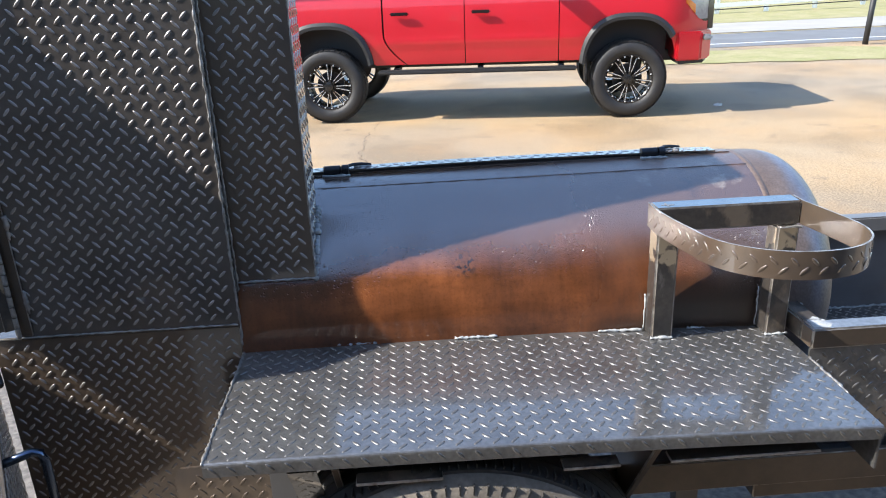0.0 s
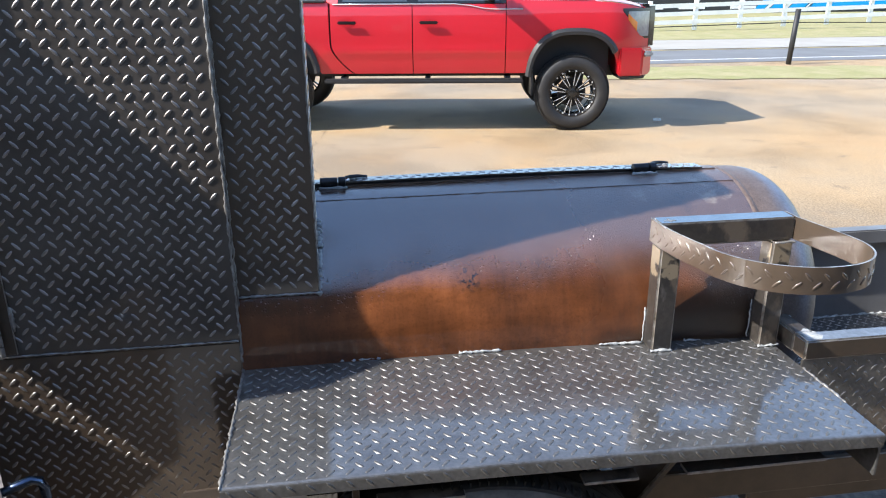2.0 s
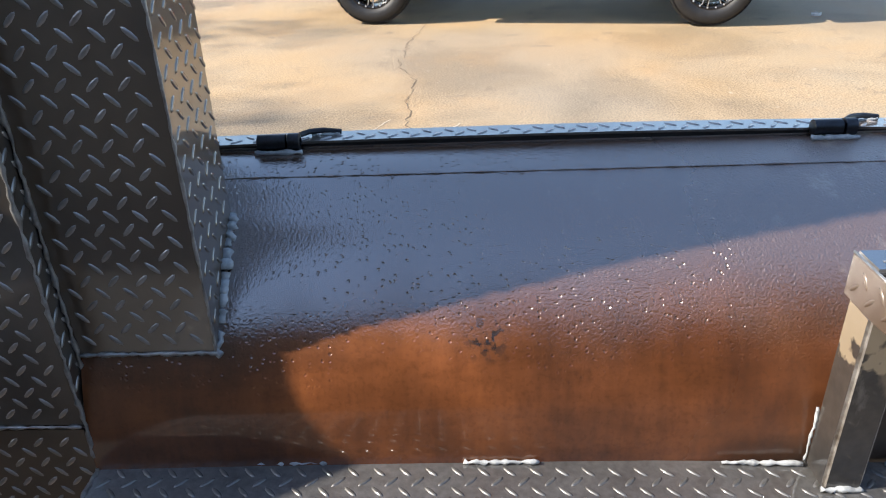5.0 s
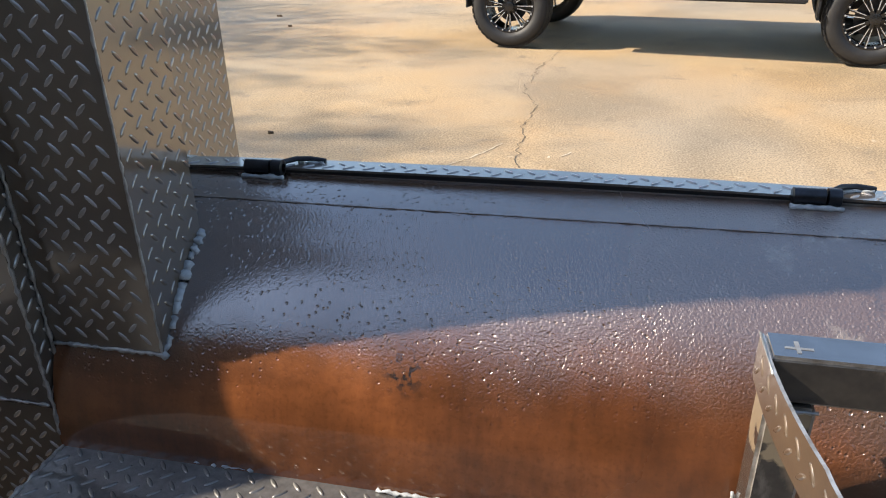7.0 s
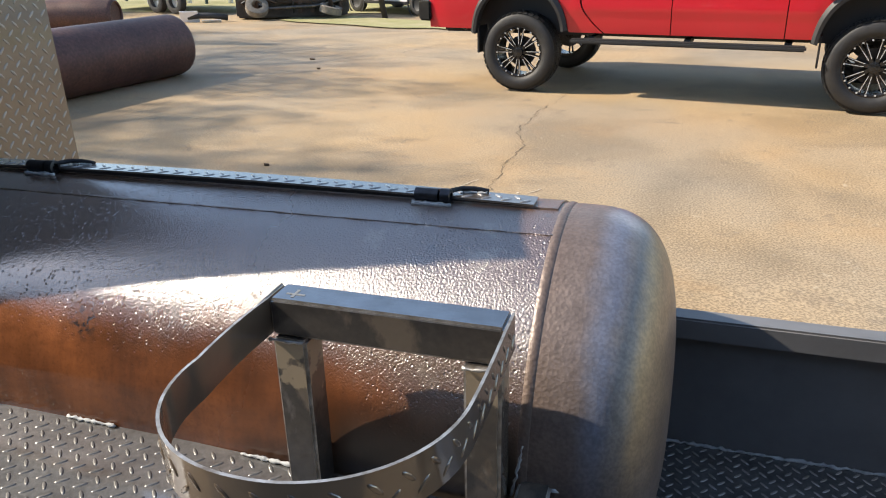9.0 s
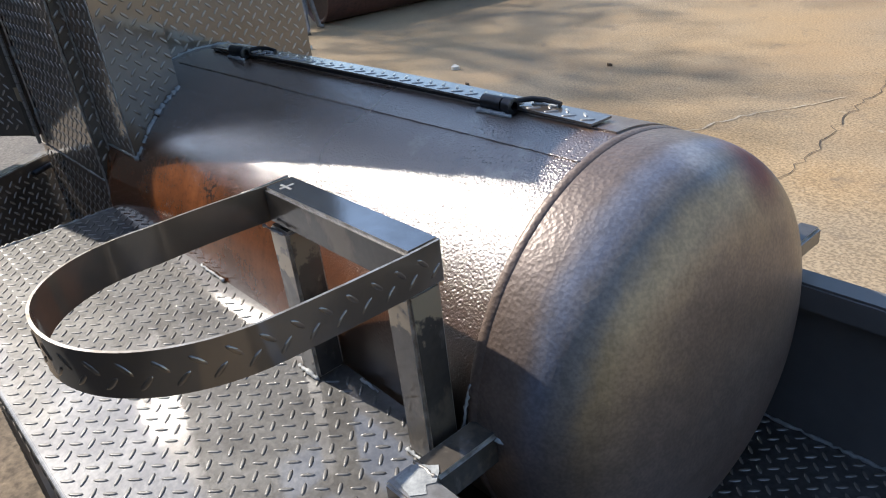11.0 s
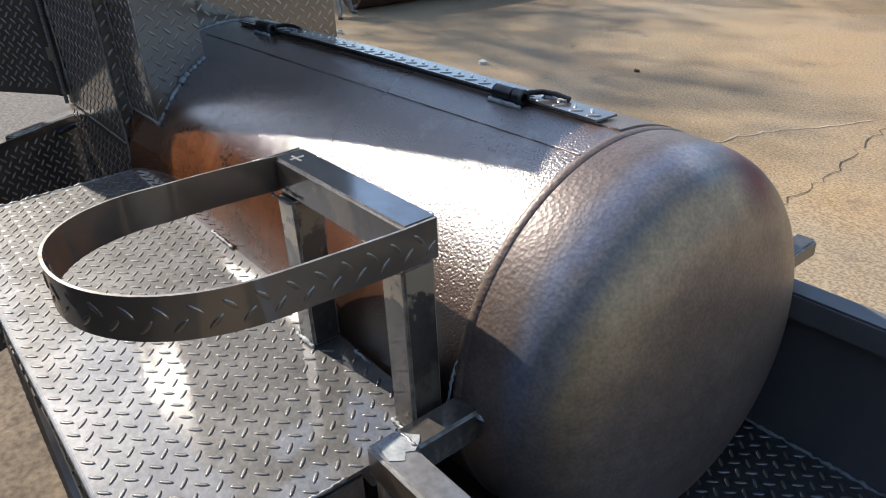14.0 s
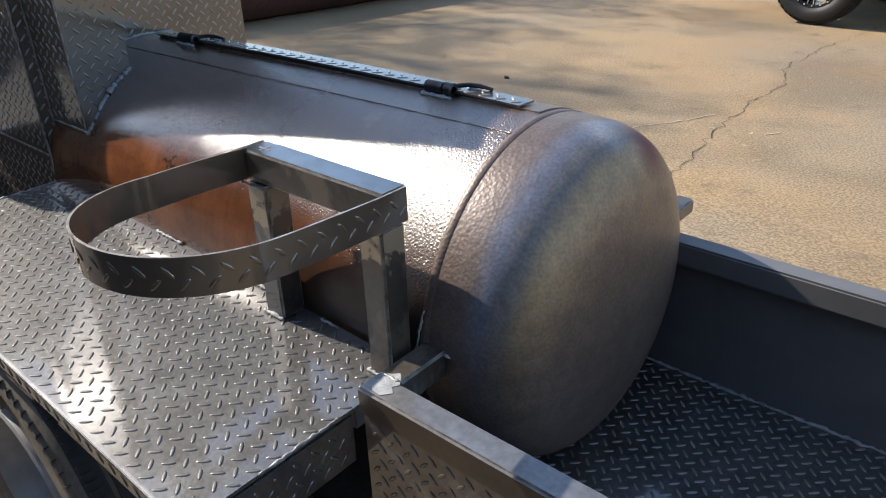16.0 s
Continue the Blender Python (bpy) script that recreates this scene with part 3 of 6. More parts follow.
# ---- mesh tools ----
def part(name, bm, mat, parent=None, label="", smooth=False, kind=""):
    me = bpy.data.meshes.new(name)
    bm.normal_update()
    if smooth:
        for f in bm.faces:
            f.smooth = True
    if mat in (TUBE, BEAM):
        for f in bm.faces:
            if min(e.calc_length() for e in f.edges) < 0.0055:
                f.material_index = 1
    bm.to_mesh(me)
    bm.free()
    me.materials.append(mat)
    if mat in (TUBE, BEAM):
        me.materials.append(EDGE)
    ob = new(name, me)
    ob.parent = parent
    if smooth == "auto":
        me.set_sharp_from_angle(angle=radians(40))
    return tagged(ob, label, kind=kind)


def thing(name, label, category, at=None, group=""):
    ob = new(name)
    if at is not None:
        ob.matrix_world = at
    return tagged(ob, label, category, group)


def box(x0, x1, y0, y1, z0, z1, bevel=0.0, bm=None, seg=2):
    own = bmesh.new()
    v = [own.verts.new(c) for c in ((x0, y0, z0), (x1, y0, z0), (x1, y1, z0), (x0, y1, z0), (x0, y0, z1), (x1, y0, z1), (x1, y1, z1), (x0, y1, z1))]
    for q in ((3, 2, 1, 0), (4, 5, 6, 7), (0, 1, 5, 4), (1, 2, 6, 5), (2, 3, 7, 6), (3, 0, 4, 7)):
        own.faces.new([v[i] for i in q])
    if bevel:
        bmesh.ops.bevel(own, geom=own.edges[:], offset=bevel, segments=seg, affect="EDGES")
    return merge(bm, own)


def merge(bm, own):
    if bm is None:
        return own
    base = {}
    for v in own.verts:
        base[v] = bm.verts.new(v.co)
    for f in own.faces:
        nf = bm.faces.new([base[v] for v in f.verts])
        nf.smooth = f.smooth
    own.free()
    return bm


def turned(bm, m):
    bmesh.ops.transform(bm, matrix=m, verts=bm.verts)
    return bm


def prism(outline, axis, a, b, bevel=0.0, bm=None):
    """An outline of (u, v) pushed from a to b along an axis: x (u=y, v=z), y (u=x, v=z) or z (u=x, v=y)."""
    def at(u, v, w):
        return {"x": (w, u, v), "y": (u, w, v), "z": (u, v, w)}[axis]
    own = bmesh.new()
    lo = [own.verts.new(at(u, v, a)) for u, v in outline]
    hi = [own.verts.new(at(u, v, b)) for u, v in outline]
    n = len(outline)
    own.faces.new(lo[::-1])
    own.faces.new(hi)
    for i in range(n):
        own.faces.new((lo[i], lo[(i + 1) % n], hi[(i + 1) % n], hi[i]))
    bmesh.ops.recalc_face_normals(own, faces=own.faces)
    if bevel:
        bmesh.ops.bevel(own, geom=own.edges[:], offset=bevel, segments=2, affect="EDGES")
    return merge(bm, own)


def lathe(profile, axis="x", n=48, bm=None, at=(0, 0, 0), closed=False):
    """A turned form from (along, radius) pairs about an axis through at."""
    own = bmesh.new()
    rings = []
    for s, r in profile:
        ring = []
        for k in range(n):
            a = 2 * math.pi * k / n
            c, d = r * math.cos(a), r * math.sin(a)
            co = {"x": (s, c, d), "y": (c, s, d), "z": (c, d, s)}[axis]
            ring.append(own.verts.new(Vector(co) + Vector(at)))
        rings.append(ring)
    for p, q in zip(rings, rings[1:] + ([rings[0]] if closed else [])):
        for k in range(n):
            own.faces.new((p[k], p[(k + 1) % n], q[(k + 1) % n], q[k]))
    if not closed:
        own.faces.new(rings[0][::-1])
        own.faces.new(rings[-1])
    bmesh.ops.recalc_face_normals(own, faces=own.faces)
    return merge(bm, own)


def sweep(points, radius, n=8, bm=None, jitter=0.0, close=False):
    """A round rod along points; jitter makes a lumpy weld bead of it."""
    own = bmesh.new()
    pts = [Vector(p) for p in points]
    rings = []
    for i, p in enumerate(pts):
        d = (pts[min(i + 1, len(pts) - 1)] - pts[max(i - 1, 0)]).normalized()
        side = d.cross(Vector((0, 0, 1)) if abs(d.z) < 0.9 else Vector((0, 1, 0))).normalized()
        up = side.cross(d)
        r = radius * (1 + jitter * random.uniform(-1, 1))
        rings.append([own.verts.new(p + r * (math.cos(2 * math.pi * k / n) * side + math.sin(2 * math.pi * k / n) * up)) for k in range(n)])
    for p, q in zip(rings, rings[1:]):
        for k in range(n):
            own.faces.new((p[k], p[(k + 1) % n], q[(k + 1) % n], q[k]))
    own.faces.new(rings[0][::-1])
    own.faces.new(rings[-1])
    bmesh.ops.recalc_face_normals(own, faces=own.faces)
    for f in own.faces:
        f.smooth = True
    return merge(bm, own)


def line(a, b, step=0.006, wobble=0.0):
    a, b = Vector(a), Vector(b)
    n = max(2, int((b - a).length / step))
    return [a.lerp(b, i / n) + Vector([random.uniform(-wobble, wobble) for _ in range(3)]) for i in range(n + 1)]


def weld(points, parent, radius=0.004, mat=None, name="weld_bead"):
    return part(name, sweep(points, radius * 0.8, 6, jitter=0.55), mat or WELD, parent, smooth=True)


PITCH, LUG_LEN, LUG_WID, LUG_HI = 0.0318, 0.0106, 0.0031, 0.0012


def lugs(origin, u, v, width, height, inside=None, flip=False):
    """The raised lozenges of tread plate on a flat sheet, leaning by turns to either side; u and v span it, and they rise along u x v."""
    o, u, v = Vector(origin), Vector(u).normalized(), Vector(v).normalized()
    w = u.cross(v)
    verts, faces = [], []
    rows = int(height / (PITCH / 2)) + 2
    for j in range(rows):
        for i in range(int(width / PITCH) + 2):
            x, y = (i + 0.5 * (j % 2)) * PITCH, j * PITCH / 2
            if not (0.006 < x < width - 0.006 and 0.006 < y < height - 0.006):
                continue
            if inside and not inside(x, y):
                continue
            lean = 1 if (j % 2) ^ flip else -1
            a = radians(45 * lean + random.uniform(-2, 2))
            c, s = math.cos(a), math.sin(a)
            k0 = len(verts)
            for level, (ll, ww, hh) in enumerate(((1, 1, 0.0), (0.88, 0.7, 0.8), (0.62, 0.36, 1.0))):
                for k in range(8):
                    t = 2 * math.pi * k / 8
                    p, q = LUG_LEN * ll * math.cos(t), LUG_WID * ww * math.sin(t)
                    verts.append(o + u * (x + p * c - q * s) + v * (y + p * s + q * c) + w * (LUG_HI * hh - 0.0002 * (level == 0)))
            for level in (0, 1):
                for k in range(8):
                    b = k0 + level * 8
                    faces.append((b + k, b + (k + 1) % 8, b + 8 + (k + 1) % 8, b + 8 + k))
            faces.append(tuple(range(k0 + 16, k0 + 24)))
    me = bpy.data.meshes.new("tread_relief")
    me.from_pydata(verts, [], faces)
    me.shade_smooth()
    return me


def tread(parent, origin, u, v, width, height, mat=None, inside=None, flip=False):
    """Tread lozenges as one joined part under their sheet."""
    me = lugs(origin, u, v, width, height, inside, flip)
    me.materials.append(mat or STEEL)
    ob = new("tread_relief", me)
    ob.parent = parent
    return tagged(ob, kind="stuff")


# ---- ground and distance ----
def ease(t):
    t = min(max(t, 0), 1)
    return t * t * (3 - 2 * t)


def rise(y, x=3.0):
    """The yard lifts a little towards the trailer and falls away beyond its far corner."""
    return 0.09 * ease((5.0 - y) / 2.6) - 0.33 * ease((y - 9.5) / 13) * ease((1.5 - x) / 7.5)


def sheet(name, mat, x0, x1, y0, y1, nx, ny, lift=0.0, label="", slant=0.0, wob=0.0):
    bm = bmesh.new()
    grid = []
    for j in range(ny + 1):
        row = []
        for i in range(nx + 1):
            x, y = x0 + (x1 - x0) * i / nx, y0 + (y1 - y0) * j / ny
            yy = y + slant * (x - x0)
            if wob and j in (0, ny):
                yy += wob * noise.noise((x * 0.9, yy, 1.3)) + 0.4 * wob * noise.noise((x * 5, yy, 4.3))
            row.append(bm.verts.new((x, yy, rise(yy, x) + lift)))
        grid.append(row)
    for j in range(ny):
        for i in range(nx):
            bm.faces.new((grid[j][i], grid[j][i + 1], grid[j + 1][i + 1], grid[j + 1][i]))
    return tagged(part(name, bm, mat), label, "ground", kind="structure")


def ground_sheet():
    bm = bmesh.new()
    ys = [-600, -60, -8] + [-2 + 0.25 * i for i in range(33)] + [7 + i for i in range(18)] + [40, 150, 900]
    xs = [-900, -60, -30] + [-20 + i for i in range(24)] + [6, 12, 60, 900]
    g = [[bm.verts.new((x, y, rise(y, x))) for x in xs] for y in ys]
    for a, b in zip(g, g[1:]):
        for i in range(len(xs) - 1):
            bm.faces.new((a[i], a[i + 1], b[i + 1], b[i]))
    return tagged(part("ground", bm, CONCRETE), "tan iron-stained concrete yard with hairline cracks", "ground", kind="structure")


ground_sheet()
sheet("apron", APRON, -9.0, 9.0, -3.5, 0.72, 30, 12, 0.004, "dark sealed asphalt apron before the workshop", wob=0.15)
sheet("pavement", DIRT, -7.5, 9.0, 0.60, 1.85, 60, 8, 0.002, "brown gritty dirt beside the trailer", wob=0.12)
sheet("pavement", GRAVEL, -7.0, 3.2, 1.75, 3.2, 40, 12, 0.004, "dark loose gravel and asphalt under the trailer", wob=0.25)
sheet("pavement", GRAVEL, -7.0, -1.3, 3.1, 4.3, 40, 10, 0.006, "dark worn asphalt beside the trailer", wob=0.35)
sheet("verge", GRASS, 4.3, 14.0, 13.65, 15.75, 60, 4, 0.012, "mown dry grass strip beside the road", slant=-0.17, wob=0.3)
sheet("verge", GRASS, 14.0, 90, 12.0, 14.1, 60, 4, 0.012, "mown dry grass strip beside the road", wob=0.3)
sheet("verge", GRASS, -9.8, -1.5, 19.55, 21.85, 60, 10, 0.03, "rough grass edge beside the yard", slant=-0.47, wob=0.3)
sheet("road", ASPHALT, -1.5, 60, 15.9, 19.1, 160, 6, 0.008, "grey asphalt road with a white edge line")
sheet("road_line", SIGN_WHITE, -1.0, 60, 16.5, 16.6, 80, 1, 0.013, "painted white line on asphalt")
sheet("road_line", AMBER_LINE, -1.0, 60, 18.9, 18.98, 160, 1, 0.013, "worn yellow line on asphalt")
sheet("road_shoulder", PALE_WALK, -1.5, 60, 19.15, 22.2, 160, 6, 0.016, "pale concrete shoulder beside the road")
sheet("lawn", GRASS, -60, 60, 22.3, 60, 160, 30, 0.015, "bright mown lawn behind the road", wob=0.1)


def crack(points, width, mat=None, label="hairline crack in the concrete"):
    bm = bmesh.new()
    pts = []
    for a, b in zip(points, points[1:]):
        n = max(3, int((Vector(b) - Vector(a)).length / 0.06))
        for i in range(n):
            q = Vector(a).lerp(Vector(b), i / n)
            pts.append((q.x + random.uniform(-0.03, 0.03), q.y + random.uniform(-0.02, 0.02)))
    left = []
    for i, (x, y) in enumerate(pts):
        w = width * random.uniform(0.3, 1.0)
        left.append((bm.verts.new((x - w, y, rise(y, x) + 0.004)), bm.verts.new((x + w, y + 0.3 * w, rise(y, x) + 0.004))))
    for (a, b), (c, d) in zip(left, left[1:]):
        bm.faces.new((a, b, d, c))
    return tagged(part("ground_mark" if mat else "ground_crack", bm, mat or CRACK), label, "mark" if mat else "crack", kind="structure")


crack([(-0.31, 4.3), (-0.33, 5.1), (-0.40, 5.6), (-0.43, 6.0), (-0.47, 6.5), (-0.45, 7.1), (-0.60, 7.6), (-0.58, 7.95), (-0.55, 8.5), (-0.42, 9.4), (-0.28, 10.2)], 0.0042)
crack([(-3.7, 12.25), (-2.1, 11.85), (0.0, 11.5), (2.0, 11.2), (5.2, 10.9), (9.0, 9.9)], 0.007)
crack([(-3.6, 12.4), (-3.4, 13.4), (-3.3, 14.0)], 0.007)
crack([(4.9, 11.6), (5.4, 11.0), (5.8, 10.4)], 0.006)


def debris(x, y, size, mat, seed):
    """A curled leaf or chip lying on the concrete."""
    rnd = random.Random(seed)
    bm = bmesh.new()
    n = 9
    top = [bm.verts.new((x + size * math.cos(6.28 * k / n) * rnd.uniform(0.6, 1.1), y + 0.6 * size * math.sin(6.28 * k / n) * rnd.uniform(0.6, 1.1), rise(y, x) + 0.012 + rnd.uniform(0, 0.5) * size)) for k in range(n)]
    low = [bm.verts.new((v.co.x * 1.0, v.co.y, rise(y, x) + 0.001)) for v in top]
    bm.faces.new(top)
    for k in range(n):
        bm.faces.new((low[k], low[(k + 1) % n], top[(k + 1) % n], top[k]))
    return bm


LEAF = material("dry_leaf", (0.12, 0.075, 0.04), 0.8, 0.0, (0.06, 0.04, 0.025), 30)
PAPER = material("pale_scrap_paper", (0.72, 0.70, 0.66), 0.8, 0.0, (0.55, 0.54, 0.5), 20)
SCRAPE = material("pale_scrape", (0.56, 0.47, 0.36), 0.85, 0.0, (0.46, 0.37, 0.25), 12)
crack([(-1.05, 5.05), (-0.82, 5.62), (-0.5, 6.12)], 0.011, SCRAPE, "pale scrape across the concrete")
crack([(-0.24, 5.79), (0.0, 5.98)], 0.012, SCRAPE, "short pale scrape on the concrete")
for k, (x, y, size) in enumerate(((-2.30, 6.03, 0.026), (-2.95, 5.12, 0.022), (-4.65, 11.5, 0.04), (-4.1, 10.6, 0.035))):
    leaf = thing("dry_leaf", "curled brown leaf lying on the concrete", "leaf", group="leaves on the yard")
    part("blade", debris(x, y, size, LEAF, k), LEAF, leaf)
for k, (x, y, size) in enumerate(((-3.39, 5.40, 0.05), (-5.40, 5.25, 0.07), (3.80, 9.38, 0.055))):
    chip = thing("litter_scrap", "crumpled pale scrap of paper on the concrete", "litter", group="litter on the yard")
    part("sheet", debris(x, y, size, PAPER, 20 + k), PAPER, chip)


# ---- the smoker trailer ----
TY, TZ, TR = 2.086, 0.934, 0.303            # tank axis and radius
TX0, TX1 = -0.5505, 0.639                       # cylinder, from inside the cabinet to the round seam
SHELF_Z, SHELF_F, SHELF_B = 0.937, 1.388, 1.79
CAB_L, CAB_R, CAB_F, CAB_B, CAB_T = -1.0, -0.553, 1.780, 2.385, 2.02
DUCT_R, DUCT_F, DUCT_B = -0.385, 1.812, 1.946

trailer = thing("smoker_trailer", "oiled bare-steel barbecue smoker trailer with tread-plate shelf", "smoker trailer")


def tank():
    dome_a, blunt = 0.166, 3.1
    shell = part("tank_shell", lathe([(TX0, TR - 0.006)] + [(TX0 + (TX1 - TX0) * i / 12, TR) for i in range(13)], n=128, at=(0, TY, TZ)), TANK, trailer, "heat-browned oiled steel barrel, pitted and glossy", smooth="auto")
    prof = [(TX1, TR - 0.001)]
    for i in range(1, 25):
        a = radians(90 * i / 24.0)
        prof.append((TX1 + 0.02 + dome_a * math.sin(a) ** (2 / blunt), max(TR * math.cos(a) ** (2 / blunt), 0.0008)))
    prof.insert(1, (TX1 + 0.02, TR))
    end = part("tank_end", lathe(prof, n=128, at=(0, TY, TZ)), DOME, trailer, "rounded bare steel end, scuffed and oiled", smooth="auto")
    part("round_seam", lathe([(TX1 - 0.0085, TR - 0.001), (TX1 - 0.006, TR + 0.0004), (TX1 - 0.003, TR + 0.0017), (TX1, TR + 0.0021), (TX1 + 0.003, TR + 0.0017), (TX1 + 0.006, TR + 0.0006), (TX1 + 0.009, TR - 0.001)], n=160, at=(0, TY, TZ)), DOME, end, "raised weld seam round the barrel", smooth=True)
    a = radians(104.5)
    ys, zs = TY + (TR + 0.0005) * math.cos(a), TZ + (TR + 0.0005) * math.sin(a)
    weld(line((-0.5, ys, zs), (TX1, ys, zs), 0.012, 0.0004), shell, 0.0016, TANK, "long_seam")
    return shell, end


shell, tank_end = tank()


def on_tank(x, deg, lift=0.0):
    a = radians(deg)
    return Vector((x, TY + (TR + lift) * math.cos(a), TZ + (TR + lift) * math.sin(a)))


def tank_door():
    """The cook-chamber door on the far half, with a bowed tread-plate strip along its edge and two lift-off hinges."""
    bm = bmesh.new()
    x0, x1 = -0.49, 0.590

    def bow(x):
        return 0.0065 * max(0.0, math.sin(math.pi * min(max((x - x0) / (x1 - x0), 0), 1))) ** 0.8

    rows = []
    for k in range(25):
        d = 88.5 - 108 * k / 24
        rows.append([bm.verts.new(on_tank(x, d, 0.0003)) for x in (x0, x1 + 0.038)] + [bm.verts.new(on_tank(x, d, 0.0028)) for x in (x0, x1 + 0.038)])
    for p, q in zip(rows, rows[1:]):
        bm.faces.new((p[2], p[3], q[3], q[2]))
        bm.faces.new((p[0], p[2], q[2], q[0]))
        bm.faces.new((p[3], p[1], q[1], q[3]))
    bm.faces.new((rows[0][0], rows[0][1], rows[0][3], rows[0][2]))
    bmesh.ops.recalc_face_normals(bm, faces=bm.faces)
    door = part("chamber_door", bm, TANK, trailer, "curved cook-chamber door", smooth="auto")
    # edge strip, bowed up off the barrel in the middle
    near, far = on_tank(0, 89.3, 0.0042), on_tank(0, 81.0, 0.0065)
    side = (far - near).normalized()
    up = Vector((1, 0, 0)).cross(side)
    width = (far - near).length
    bm = bmesh.new()
    cols = []
    for i in range(41):
        x = x0 + (x1 - x0) * i / 40
        cols.append([bm.verts.new(Vector((x, 0, bow(x))) + near + side * a + up * b) for a, b in ((0, 0), (0, 0.0035), (width, 0.0035), (width, 0))])
    for p, q in zip(cols, cols[1:]):
        for k in range(4):
            bm.faces.new((p[k], q[k], q[(k + 1) % 4], p[(k + 1) % 4]))
    bm.faces.new(cols[0])
    bm.faces.new(cols[-1][::-1])
    bmesh.ops.recalc_face_normals(bm, faces=bm.faces)
    strip = part("door_edge_strip", bm, PLATE, door, "tread-plate sealing strip, bowed up a little")
    studs = tread(strip, Vector((x0, 0, 0)) + near + up * 0.0037 - side * 0.004, (1, 0, 0), side, x1 - x0, width + 0.010, inside=lambda u, v: 0.009 < v < width - 0.003, mat=WORN)
    for v in studs.data.vertices:
        v.co.z += bow(v.co.x)
    # black strip that paints the shade of the open gap beneath it
    bm = bmesh.new()
    cols = []
    for i in range(41):
        x = x0 + 0.004 + (x1 - x0 - 0.008) * i / 40
        a, b = on_tank(x, 88.6, 0.003), on_tank(x, 84.0, 0.003)
        cols.append([bm.verts.new(p) for p in (a, b, b + Vector((0, 0, bow(x) + 0.001)), a + Vector((0, 0, bow(x) + 0.0005)))])
    for p, q in zip(cols, cols[1:]):
        for k in range(4):
            bm.faces.new((p[k], q[k], q[(k + 1) % 4], p[(k + 1) % 4]))
    bm.faces.new(cols[0])
    bm.faces.new(cols[-1][::-1])
    bmesh.ops.recalc_face_normals(bm, faces=bm.faces)
    part("gap_seal", bm, GAP_BLACK, door, "black strip painting the shade in the door gap")
    for hx in (-0.346, 0.428):
        c = on_tank(hx, 90.3, 0.0135)
        bm = lathe([(-0.030, 0.0085), (-0.029, 0.0112), (0.010, 0.0112), (0.011, 0.0085)], n=20, at=c)
        hinge = part("hinge_barrel", bm, HINGE_STEEL, door, "dark tube hinge barrel", smooth="auto")
        bm = lathe([(0.0125, 0.0095), (0.0135, 0.0122), (0.029, 0.0122), (0.030, 0.0095), (0.030, 0.0065), (0.018, 0.006)], n=20, at=c)
        sweep([c + Vector(p) for p in ((0.018, 0.006, 0.0), (0.024, 0.018, 0.003), (0.038, 0.031, 0.004), (0.058, 0.038, 0.003), (0.082, 0.041, -0.001))], 0.0042, 8, bm)
        part("hinge_arm", bm, HINGE_STEEL, hinge, "bent rod arm of the hinge", smooth="auto")
        weld([c + Vector((x, -0.0115, -0.0115)) for x in np.linspace(-0.033, 0.033, 16)], hinge, 0.0045, CHALK)
        weld([c + Vector((x, 0.034 + 0.1 * (x - 0.045), -0.003)) for x in np.linspace(0.04, 0.08, 10)], hinge, 0.0035, CHALK)
    # the barrel sits a little askew on its frame
    for ob in [shell, tank_end, door] + shell.children_recursive[:] + tank_end.children_recursive[:] + door.children_recursive[:]:
        for v in ob.data.vertices:
            v.co.y += 0.018 * (v.co.x + 0.2)


tank_door()


